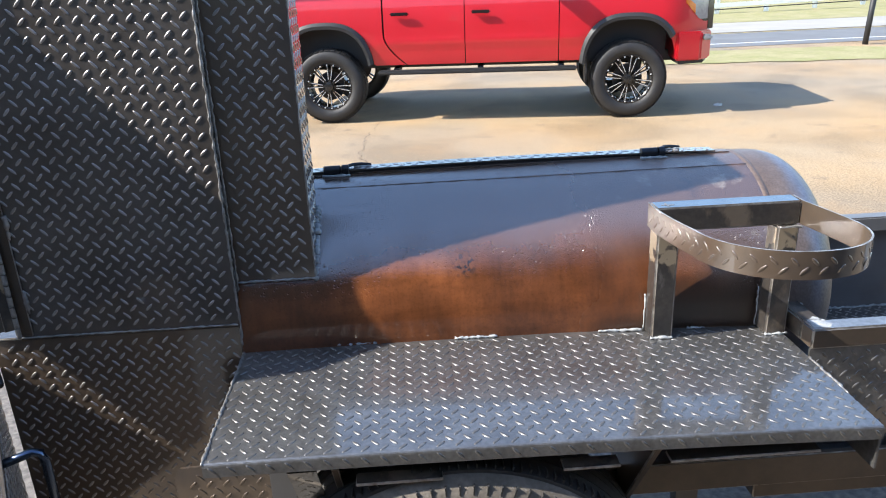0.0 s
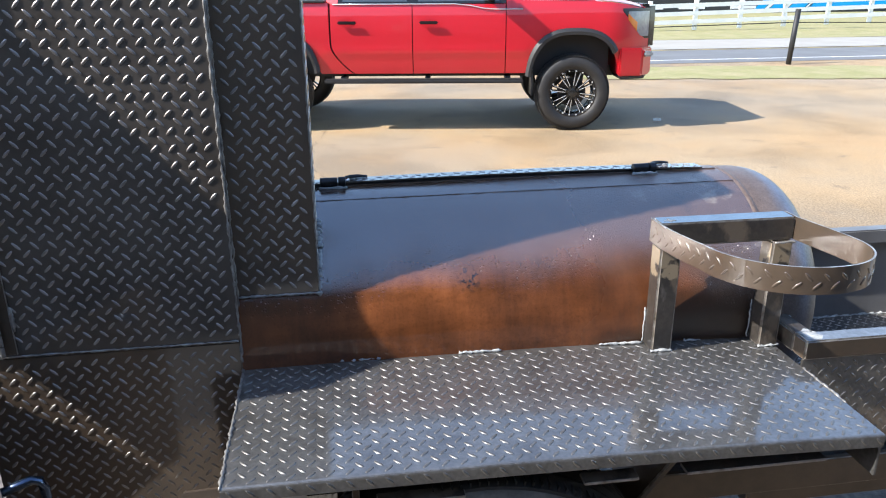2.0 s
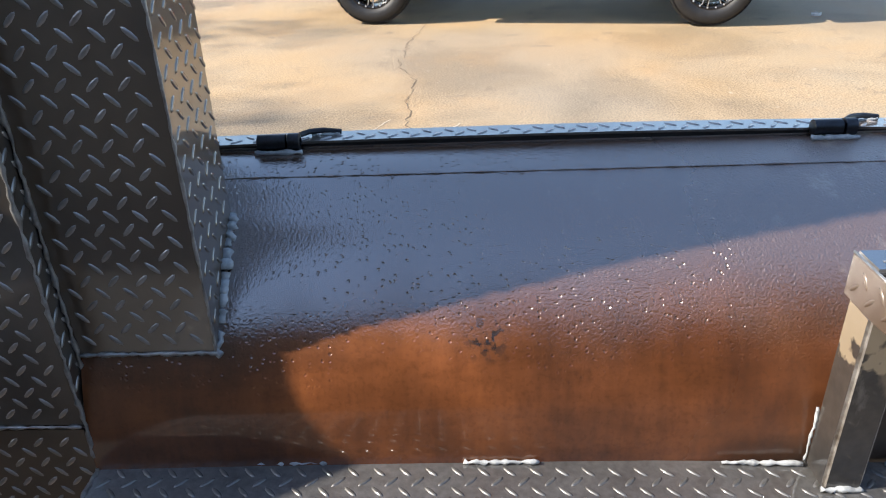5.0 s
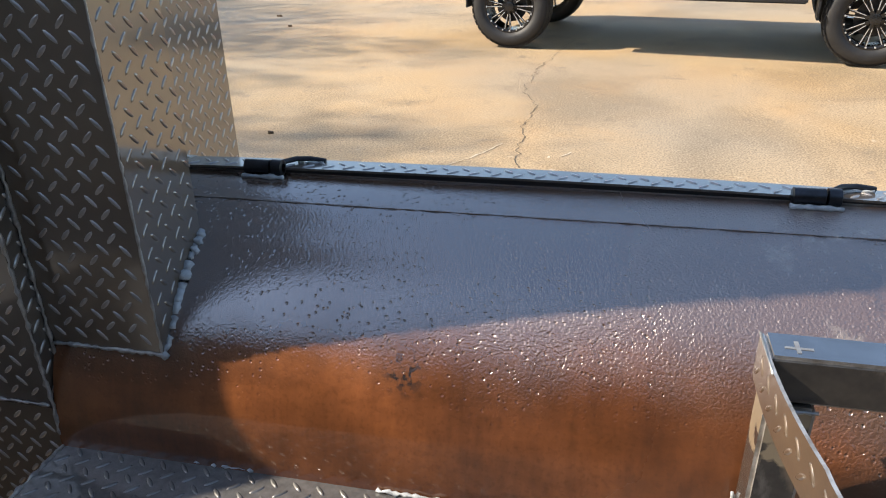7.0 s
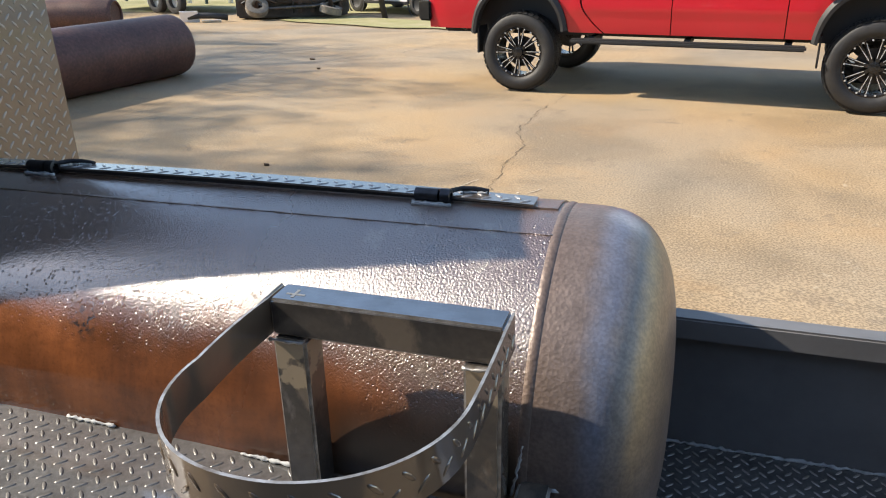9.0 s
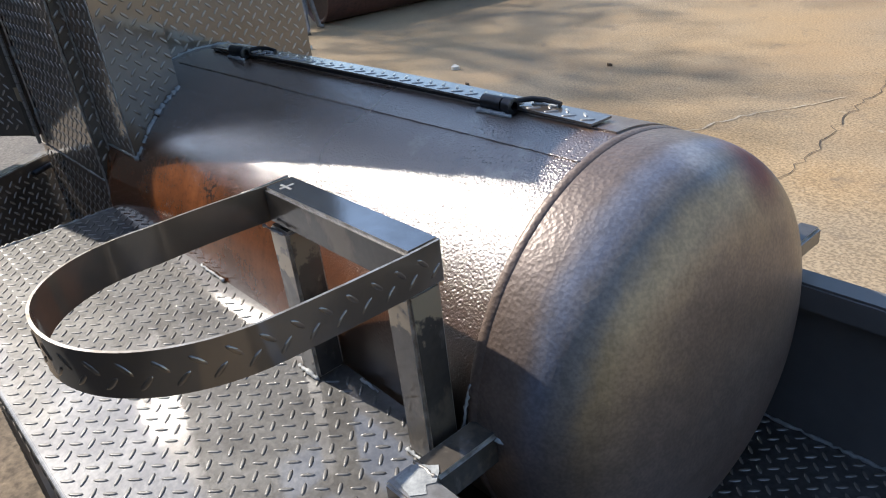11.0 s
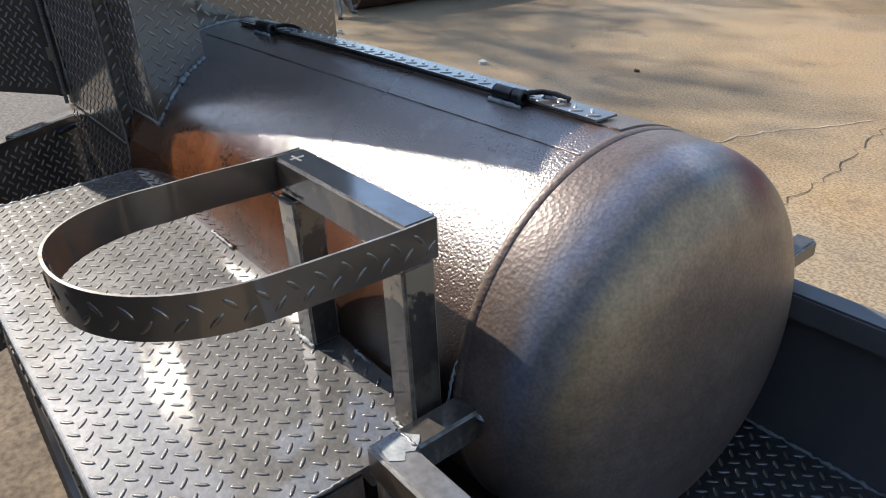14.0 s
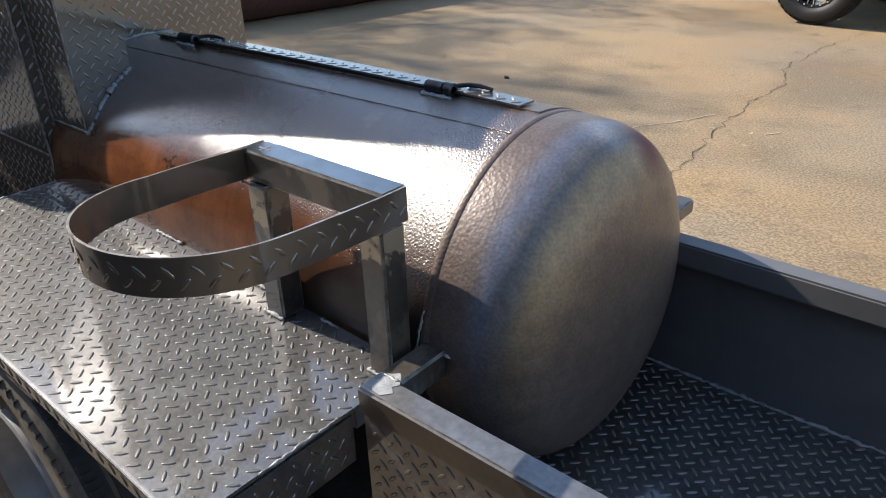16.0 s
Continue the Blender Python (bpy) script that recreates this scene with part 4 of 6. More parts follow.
def cabinet():
    # upper body, below it the firebox: sheets with their own edges
    upper = part("cabinet_body", box(CAB_L, CAB_R, CAB_F + 0.004, CAB_B, 1.004, CAB_T, 0.003), PLATE, trailer, "tall tread-plate smoking cabinet")
    front = part("cabinet_front_sheet", box(CAB_L - 0.001, CAB_R + 0.003, CAB_F, CAB_F + 0.005, 1.006, CAB_T, 0.001), PLATE, upper)
    tread(upper, (CAB_L, CAB_F - 0.0002, 1.008), (1, 0, 0), (0, 0, 1), CAB_R - CAB_L, CAB_T - 1.01, mat=WORN)
    tread(upper, (CAB_R + 0.0002, CAB_F, 1.008), (0, 1, 0), (0, 0, 1), CAB_B - CAB_F, CAB_T - 1.01, mat=WORN)
    fire = part("firebox_body", box(-1.062, CAB_R + 0.002, CAB_F + 0.002, CAB_B, 0.30, 1.0, 0.003), FIRE_STEEL, trailer, "tread-plate firebox, lower and wider than the cabinet")
    tread(fire, (-1.06, CAB_F + 0.0018, 0.31), (1, 0, 0), (0, 0, 1), 1.06 + CAB_R, 0.685, mat=WORN, flip=True)
    part("ledge_cap", box(-1.064, CAB_L, CAB_F - 0.004, CAB_B, 1.0, 1.006, 0.002), TUBE, fire, "pale bare-steel ledge")
    weld(line((CAB_L, CAB_F - 0.001, 1.004), (CAB_R, CAB_F - 0.001, 1.004), 0.006, 0.0006), upper, 0.0026)
    weld(line((CAB_R + 0.003, CAB_F + 0.001, 0.80), (CAB_R + 0.003, CAB_F + 0.001, CAB_T), 0.007, 0.001), upper, 0.0036)
    weld(line((CAB_R + 0.003, DUCT_F - 0.002, 0.96), (CAB_R + 0.003, DUCT_F - 0.002, CAB_T), 0.007, 0.001), upper, 0.0034)
    weld([on_tank(CAB_R + 0.003, d, 0.001) for d in np.linspace(113, 20, 60)], upper, 0.005, CHALK)
    # duct up from the barrel
    low = []
    for k in range(13):
        y = DUCT_F + 0.006 + (DUCT_B - DUCT_F - 0.006) * k / 12
        low.append((y, TZ + math.sqrt(max(TR ** 2 - (y - TY) ** 2, 0)) - 0.004))
    low = [q for q in low if q[1] > 1.092]
    duct = part("duct_body", prism([(DUCT_F, 1.085), (low[0][0] - 0.004, 1.085)] + low + [(DUCT_B, CAB_T - 0.02), (DUCT_F, CAB_T - 0.02)], "x", CAB_R, DUCT_R, 0.0015), FIRE_STEEL, trailer, "square tread-plate duct welded onto the barrel")
    tread(duct, (CAB_R + 0.004, DUCT_F - 0.0002, 1.09), (1, 0, 0), (0, 0, 1), DUCT_R - CAB_R - 0.004, CAB_T - 1.12, flip=True, mat=WORN)
    tread(duct, (DUCT_R + 0.0002, DUCT_F, 1.08), (0, 1, 0), (0, 0, 1), DUCT_B - DUCT_F, CAB_T - 1.11, inside=lambda u, v: v + 1.08 > TZ + math.sqrt(max(TR ** 2 - (u + DUCT_F - TY) ** 2, 0)) + 0.016, mat=FIRE_STEEL)
    weld(line((CAB_R, DUCT_F - 0.001, 1.086), (DUCT_R, DUCT_F - 0.001, 1.086), 0.006, 0.0008), duct, 0.003)
    for a, b in zip(low, low[1:]):
        weld(line((DUCT_R + 0.003, a[0], a[1] + 0.004), (DUCT_R + 0.003, b[0], b[1] + 0.004), 0.004, 0.0012), duct, 0.0085, CHALK)
    weld([(DUCT_R + random.uniform(-0.004, 0.004), DUCT_F + 0.004 * k, 1.082 + 0.004 * k) for k in range(6)], duct, 0.005, CHALK)
    weld(line((DUCT_R, DUCT_F - 0.001, 1.09), (DUCT_R, DUCT_F - 0.001, CAB_T - 0.03), 0.01, 0.0006), duct, 0.0022)
    # piano hinge and the open cabinet door
    part("hinge_leaf", box(CAB_L - 0.006, CAB_L + 0.028, CAB_F - 0.006, CAB_F - 0.002, 1.01, CAB_T - 0.1, 0.001), BEAM, upper)
    me, z = None, 1.012
    while z < CAB_T - 0.12:
        if me is None:
            kn = part("hinge_knuckle", lathe([(0, 0.0052), (0.021, 0.0052)], "z", 8), WELD, upper, smooth="auto")
            me = kn.data
        else:
            kn = new("hinge_knuckle", me)
            kn.parent = upper
        kn.location = (CAB_L + 0.0055, CAB_F - 0.016, z)
        z += 0.0235
    for z in (1.06, 1.22, 1.36, 1.52, 1.67):
        weld(line((CAB_L + 0.03, CAB_F - 0.004, z), (CAB_L + 0.03, CAB_F - 0.004, z + 0.05), 0.005, 0.001), upper, 0.005)
    turn = pose(CAB_L + 0.002, CAB_F - 0.012, 0, 0, 0, 180 + 32.5)
    bm = turned(box(0.004, 0.47, -0.03, 0.0, 1.03, 1.735, 0.003), turn)
    door = part("cabinet_door", bm, PLATE, trailer, "open tread-plate cabinet door")
    tread(door, turn @ Vector((0.46, 0.0002, 1.04)), turn.to_3x3() @ Vector((-1, 0, 0)), (0, 0, 1), 0.42, 0.68, mat=WORN)
    part("hinge_leaf", turned(box(0.003, 0.022, 0.001, 0.004, 1.03, 1.72, 0.001), turn), TUBE, door)
    # open firebox door, standing out from the front
    a, b = Vector((-1.122, 1.842, 0)), Vector((-0.822, 1.303, 0))
    d = (b - a)
    yaw = math.degrees(math.atan2(d.y, d.x))
    turn = pose(a.x, a.y, 0, 0, 0, yaw)
    n = d.length
    fdoor = part("firebox_door", turned(box(0, n, 0.0, 0.006, 0.42, 0.952, 0.001), turn), PLATE, trailer, "open firebox door of tread plate on a tube frame")
    tread(fdoor, turn @ Vector((n - 0.01, 0.0062, 0.43)), turn.to_3x3() @ Vector((-1, 0, 0)), (0, 0, 1), n - 0.02, 0.51, mat=WORN)
    for name, c in (("top_tube", (0.27, n, -0.040, -0.001, 0.893, 0.938)), ("end_tube", (n - 0.05, n, -0.052, -0.001, 0.42, 0.898)), ("inner_tube", (0.25, n - 0.02, -0.085, -0.054, 0.76, 0.80)), ("hinge_tube", (0, 0.05, -0.052, -0.001, 0.42, 0.898))):
        part(name, turned(box(*c, 0.004), turn), BEAM, fdoor)
    part("top_tube", turned(box(0.0, 0.262, -0.044, -0.001, 0.905, 0.952, 0.004), turn), TUBE, fdoor, "black square tube stub")
    part("door_handle", sweep([turn @ Vector(p) for p in ((0.46, 0.004, 0.93), (0.46, 0.05, 0.935), (0.462, 0.062, 0.93), (0.465, 0.066, 0.915), (0.475, 0.066, 0.72), (0.475, 0.05, 0.70), (0.475, 0.004, 0.70))], 0.008, 10), CHROME, fdoor, "bent blued-steel rod handle")
    part("latch_pin", sweep([turn @ Vector((0.03, 0.012, 0.925)), turn @ Vector((0.14, 0.018, 0.925))], 0.008, 10), HINGE_STEEL, fdoor)


cabinet()


def droop(x):
    """The shelf sags towards its free end."""
    return 0.022 * (max(x + 0.56, 0) / 1.19) ** 2


def shelf():
    x0, x1 = -0.549, 0.622
    sh = part("work_shelf", prism([(SHELF_B, SHELF_Z), (SHELF_F + 0.005, SHELF_Z), (SHELF_F + 0.0015, SHELF_Z - 0.0015), (SHELF_F, SHELF_Z - 0.005), (SHELF_F, SHELF_Z - 0.026), (SHELF_F + 0.005, SHELF_Z - 0.026), (SHELF_F + 0.005, SHELF_Z - 0.006), (SHELF_B, SHELF_Z - 0.006)], "x", x0, x1, 0.0008), STEEL, trailer, "tread-plate work shelf with a folded front lip")
    tread(sh, (x0, SHELF_F, SHELF_Z + 0.0002), (1, 0, 0), (0, 1, 0), x1 - x0, SHELF_B - SHELF_F - 0.012, mat=SHELF_TREAD)
    tread(sh, (x0, SHELF_F - 0.0002, SHELF_Z - 0.029), (1, 0, 0), (0, 0, 1), x1 - x0, 0.030, flip=True)
    for a, b in ((-0.545, -0.47), (-0.352, -0.265), (-0.096, -0.003), (0.221, 0.318), (0.42, 0.46)):
        weld(line((a, 1.783, SHELF_Z + 0.003), (b, 1.783, SHELF_Z + 0.003), 0.005, 0.0012), sh, 0.0034, CHALK)
    weld(line((x0, SHELF_F, SHELF_Z), (x0, 1.78, SHELF_Z), 0.006, 0.0012), sh, 0.0035)
    weld(line((x1, 1.50, SHELF_Z), (x1, 1.64, SHELF_Z), 0.006, 0.0012), sh, 0.003)
    # skirt and brackets under it
    skirt = part("side_skirt", box(0.618, 0.624, SHELF_F + 0.006, 1.66, 0.845, SHELF_Z - 0.008, 0.001), STEEL, trailer, "tread-plate skirt below the shelf end")
    tread(skirt, (0.6242, SHELF_F + 0.01, 0.845), (0, 1, 0), (0, 0, 1), 0.26, 0.084)
    for x in (0.235, -0.335):
        gusset = part("shelf_bracket", prism([(SHELF_F + 0.03, 0.893), (1.68, 0.893), (1.68, 0.50)], "x", x - 0.004, x + 0.004, 0.001), FIRE_STEEL, trailer, "dark tread-plate gusset under the shelf")
        tread(gusset, (x + 0.0042, SHELF_F + 0.03, 0.50), (0, 1, 0), (0, 0, 1), 0.255, 0.39, mat=FIRE_STEEL, inside=lambda u, v: v / 0.393 > 1.06 - u / 0.262)
        part("bracket_edge", prism([(SHELF_F + 0.022, 0.893), (SHELF_F + 0.0295, 0.893), (1.6795, 0.50), (1.672, 0.50)], "x", x - 0.006, x + 0.006, 0.001), BEAM, gusset, "bare brown cut edge")
    side = part("fender_plate", prism([(-0.652, 0.50), (-0.662, 0.79), (-0.648, 0.811), (-0.53, 0.815), (-0.47, 0.815), (-0.47, 0.50)], "y", 1.560, 1.565, 0.001), FIRE_STEEL, trailer, "tread-plate wheel guard below the shelf end")
    tread(side, (-0.645, 1.5598, 0.50), (1, 0, 0), (0, 0, 1), 0.17, 0.30, mat=FIRE_STEEL)
    part("shelf_leg", box(-0.468, -0.418, 1.50, 1.55, 0.55, 0.928, 0.004), BLACK_PAINT, trailer, "dark square tube leg")
    guard = part("wheel_guard", prism([(1.40, 0.90), (1.404, 0.90), (1.66, 0.52), (1.655, 0.52)], "x", -0.415, -0.365, 0.001), STEEL, trailer, "sloping tread-plate strip")
    o = Vector((-0.415, 1.655, 0.5205))
    tread(guard, o, (1, 0, 0), Vector((0, 1.40 - 1.655, 0.90 - 0.52)), 0.05, 0.45)
    part("under_shelf_angle", box(-0.50, 0.60, 1.685, 1.72, 0.85, 0.904, 0.002), BLACK_PAINT, trailer, "black angle below the shelf")
    for x0b, x1b in ((-0.30, -0.15), (0.06, 0.16), (0.25, 0.52)):
        part("shelf_stiffener", box(x0b, x1b, SHELF_F + 0.01, SHELF_F + 0.04, 0.864, 0.870, 0.001), TUBE, trailer)
    bm = bmesh.new()
    bm.from_mesh(sh.data)
    long = [e for e in bm.edges if abs(e.verts[0].co.x - e.verts[1].co.x) > 0.5]
    bmesh.ops.subdivide_edges(bm, edges=long, cuts=14)
    bm.to_mesh(sh.data)
    bm.free()
    for ob in [sh, skirt] + sh.children_recursive[:] + skirt.children_recursive[:]:
        for v in ob.data.vertices:
            v.co.z -= droop(v.co.x)


shelf()


def holder():
    """A U-shaped band on two posts: a holder for a round drinks cooler."""
    px = ((0.325, 0.372), (0.578, 0.625))
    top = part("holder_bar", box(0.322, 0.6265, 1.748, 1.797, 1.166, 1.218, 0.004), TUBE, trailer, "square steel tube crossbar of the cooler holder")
    # upward face gets a smoother, paler steel that stands for its sky reflection
    top.data.materials.append(SLICK_SKYLIT)
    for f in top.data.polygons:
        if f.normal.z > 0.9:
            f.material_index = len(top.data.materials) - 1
    part("paint_daub", box(0.348, 0.352, 1.759, 1.780, 1.2178, 1.2186, bm=box(0.338, 0.364, 1.766, 1.7695, 1.2178, 1.2185)), WELD, top, "pale chalk cross on the crossbar")
    for a, b in px:
        post = part("holder_post", box(a, b, 1.742, 1.789, SHELF_Z - droop(a), 1.1655, 0.004), TUBE, trailer, "square steel tube post, worn bright at the corners")
        weld(line((a - 0.002, 1.740, SHELF_Z + 0.003 - droop(a)), (b + 0.002, 1.740, SHELF_Z + 0.003 - droop(b)), 0.005, 0.0012), post, 0.0036, CHALK)
        weld(line((a - 0.002, 1.787, SHELF_Z + 0.003 - droop(a)), (a - 0.002, 1.787, SHELF_Z + 0.075), 0.006, 0.0015), post, 0.0022, CHALK)
        weld(line((a, 1.737, 1.166), (b, 1.737, 1.166), 0.006, 0.001), post, 0.0028)
    cx, cy = 0.4835, 1.585
    path = [(0.319, 1.79), (0.319, 1.745)]
    for k in range(1, 6):
        path.append((0.319 + 0.013 * (k / 6) ** 2, 1.745 - 0.16 * k / 6))
    for k in range(41):
        a = radians(180 + 180 * k / 40)
        path.append((cx + 0.1515 * math.copysign(abs(math.cos(a)) ** 0.95, math.cos(a)), cy - 0.167 * abs(math.sin(a)) ** 0.95))
    for k in range(5, 0, -1):
        path.append((0.630 + 0.005 * math.sin(radians(15 * k)), 1.745 - 0.16 * k / 6))
    path += [(0.630, 1.745), (0.630, 1.79)]

    def lift(y):
        return 0.021 * max(0, 1.745 - y) / 0.325

    bm = bmesh.new()
    cols = []
    for i, (x, y) in enumerate(path):
        p, q = Vector(path[max(i - 1, 0)]), Vector(path[min(i + 1, len(path) - 1)])
        d = (q - p).normalized()
        nx, ny = -d.y, d.x          # inwards
        cols.append([bm.verts.new((x + nx * t, y + ny * t, z + lift(y))) for t, z in ((0, 1.168), (0, 1.218), (0.0034, 1.218), (0.0034, 1.168))])
    for p, q in zip(cols, cols[1:]):
        for k in range(4):
            bm.faces.new((p[k], q[k], q[(k + 1) % 4], p[(k + 1) % 4]))
    bm.faces.new(cols[0])
    bm.faces.new(cols[-1][::-1])
    bmesh.ops.recalc_face_normals(bm, faces=bm.faces)
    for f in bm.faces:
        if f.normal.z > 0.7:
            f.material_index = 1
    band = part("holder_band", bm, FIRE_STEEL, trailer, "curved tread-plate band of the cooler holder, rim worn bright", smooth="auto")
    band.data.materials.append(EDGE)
    # its lozenges, wrapped round
    length, along = 0, [0]
    for p, q in zip(path, path[1:]):
        length += math.dist(p, q)
        along.append(length)
    me = lugs((0, 0, 0), (1, 0, 0), (0, 1, 0), length, 0.05)
    for v in me.vertices:
        s = min(max(v.co.x, 0), length - 1e-4)
        i = max(k for k in range(len(along) - 1) if along[k] <= s)
        p, q = Vector(path[i]), Vector(path[i + 1])
        d = (q - p).normalized()
        c = p + d * (s - along[i])
        v.co = (c.x + d.y * v.co.z, c.y - d.x * v.co.z, 1.168 + v.co.y + lift(c.y))
    me.materials.append(FIRE_STEEL)
    ob = new("tread_relief", me)
    ob.parent = band
    tagged(ob, kind="stuff")
    weld([(x, y, 1.2185) for x, y in path[:3] + path[-3:][::-1]][:3], band, 0.002)


holder()


def bin_and_frame():
    end = 1.75
    near = part("bin_side", box(0.640, end, 1.668, 1.674, 0.675, 0.918, 0.001), STEEL, trailer, "tread-plate bin side under a square tube rail")
    tread(near, (0.642, 1.6678, 0.678), (1, 0, 0), (0, 0, 1), end - 0.65, 0.236)
    part("side_beam", box(0.10, end, 1.640, 1.6545, 0.60, 0.674, 0.002), BEAM, trailer, "brown-tinged side beam below the bin")
    part("bin_side_lining", box(0.655, end, 1.676, 1.681, 0.641, 0.918), BLACK_PAINT, near)
    rail = part("bin_rail", box(0.637, end, 1.661, 1.705, 0.9185, 0.965, 0.004), BEAM, trailer, "square steel tube rail of the bin, paler on top")
    # paler steel on the rail's upward face
    rail.data.materials.append(PALE_RAIL)
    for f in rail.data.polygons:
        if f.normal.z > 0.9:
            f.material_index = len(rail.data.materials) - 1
    part("bin_rail", box(0.637, 0.681, 1.7055, 1.825, 0.918, 0.9645, 0.004), TUBE, trailer, "short square tube between rail and barrel")
    weld(line((0.64, 1.7055, 0.965), (0.68, 1.7055, 0.965), 0.005, 0.001), near, 0.003)
    weld(line((0.684, 1.80, 0.955), (0.684, 1.828, 0.972), 0.005, 0.002), near, 0.007, CHALK)
    weld(line((0.63, 1.79, 0.945), (0.64, 1.80, 1.02), 0.005, 0.002), near, 0.003, CHALK)
    part("rail_paint_spot", prism([(0.645, 1.672), (0.677, 1.667), (0.689, 1.682), (0.678, 1.690), (0.684, 1.700), (0.674, 1.714), (0.666, 1.720), (0.658, 1.712), (0.645, 1.705)], "z", 0.9655, 0.9660), CHALK, near, "pale primer daub on the rail corner")
    far = part("bin_side", box(0.45, end, 2.392, 2.40, 0.60, 0.906, 0.001), BLACK_PAINT, trailer, "black far side of the bin")
    part("bin_rail", box(0.45, end, 2.350, 2.396, 0.9065, 0.953, 0.004), BLACK_PAINT, trailer, "black square tube rail")
    part("bin_end", box(end, end + 0.006, 1.64, 2.41, 0.60, 0.949), BLACK_PAINT, trailer)
    floor = part("bin_floor", box(0.30, end, 1.682, 2.3915, 0.634, 0.640, 0.001), STEEL, trailer, "tread-plate bin floor")
    tread(floor, (0.64, 1.66, 0.6402), (1, 0, 0), (0, 1, 0), end - 0.65, 0.725, mat=WORN)
    weld(line((0.64, 2.389, 0.642), (end, 2.389, 0.642), 0.008, 0.002), floor, 0.004, CHALK)
    ringm = lathe([(-0.002, 0.018), (0.004, 0.018), (0.004, 0.007), (-0.002, 0.007)], "z", 20, None, (1.0, 1.86, 0.644), closed=True)
    part("tie_down_ring", ringm, SILVER, floor, "small pale tie-down ring", smooth="auto")
    # chassis
    for y in (1.655, 2.33):
        part("chassis_beam", box(-0.50, end, y, y + 0.05, 0.590, 0.633 if y < 2 else 0.632, 0.003), BEAM, trailer, "brown-tinged rectangular chassis tube")
    part("chassis_beam", box(0.55, end, 1.655, 1.705, 0.555, 0.605, 0.003), BEAM, trailer, "second chassis tube below the first")
    for x in (-0.48, 0.1, 0.9):
        part("cross_member", box(x, x + 0.05, 1.706, 2.329, 0.592, 0.630, 0.003), BLACK_PAINT, trailer)
    part("axle", lathe([(1.50, 0.03), (2.6, 0.03)], "y", 16, None, (-0.122, 0, 0.487)), BLACK_PAINT, trailer)
    for x in (-0.55, 0.38):
        part("spring_hanger", box(x, x + 0.05, 1.67, 1.70, 0.49, 0.604), BLACK_PAINT, trailer)
    part("leaf_spring", sweep([(-0.53, 1.685, 0.50), (-0.3, 1.685, 0.46), (-0.08, 1.685, 0.445), (0.15, 1.685, 0.46), (0.40, 1.685, 0.50)], 0.022, 8), BLACK_PAINT, trailer)
    part("far_latch", box(0.745, 0.780, 2.20, 2.425, 0.985, 1.015, 0.004), TUBE, trailer, "bare steel latch on the far side")


bin_and_frame()


def tyre_mesh(r, w, rim, n=72, lug_n=60, lug_h=0.008):
    prof = [(-w * 0.42, rim), (-w * 0.5, rim + (r - rim) * 0.35), (-w * 0.49, rim + (r - rim) * 0.75), (-w * 0.40, r - 0.012), (-w * 0.3, r - 0.004), (0, r), (w * 0.3, r - 0.004), (w * 0.40, r - 0.012), (w * 0.49, rim + (r - rim) * 0.75), (w * 0.5, rim + (r - rim) * 0.35), (w * 0.42, rim)]
    bm = lathe(prof, "y", n, closed=True)
    for f in bm.faces:
        f.smooth = True
    blocks = bmesh.new()
    # tread blocks and shoulder lugs
    for k in range(lug_n):
        a = 2 * math.pi * k / lug_n
        step = 2 * math.pi / lug_n
        for band, (y0, y1) in enumerate(((-0.46, -0.24), (-0.21, 0.0), (0.03, 0.22), (0.25, 0.46))):
            off = 0.5 * (band % 2)
            own = bmesh.new()
            lo = []
            for (aa, rr) in ((a + (off + 0.1) * step, -0.02), (a + (off + 0.86) * step, -0.02)):
                for yy in (y0 * w, y1 * w):
                    edge = 0.016 if abs(yy) > 0.4 * w else 0.0
                    for h in (-0.012, lug_h - edge):
                        lo.append(own.verts.new(((r + h) * math.cos(aa), yy, (r + h) * math.sin(aa))))
            for q in ((0, 1, 3, 2), (4, 6, 7, 5), (0, 4, 5, 1), (2, 3, 7, 6), (1, 5, 7, 3)):
                own.faces.new([lo[i] for i in q])
            bmesh.ops.recalc_face_normals(own, faces=own.faces)
            merge(blocks, own)
    return bm, blocks


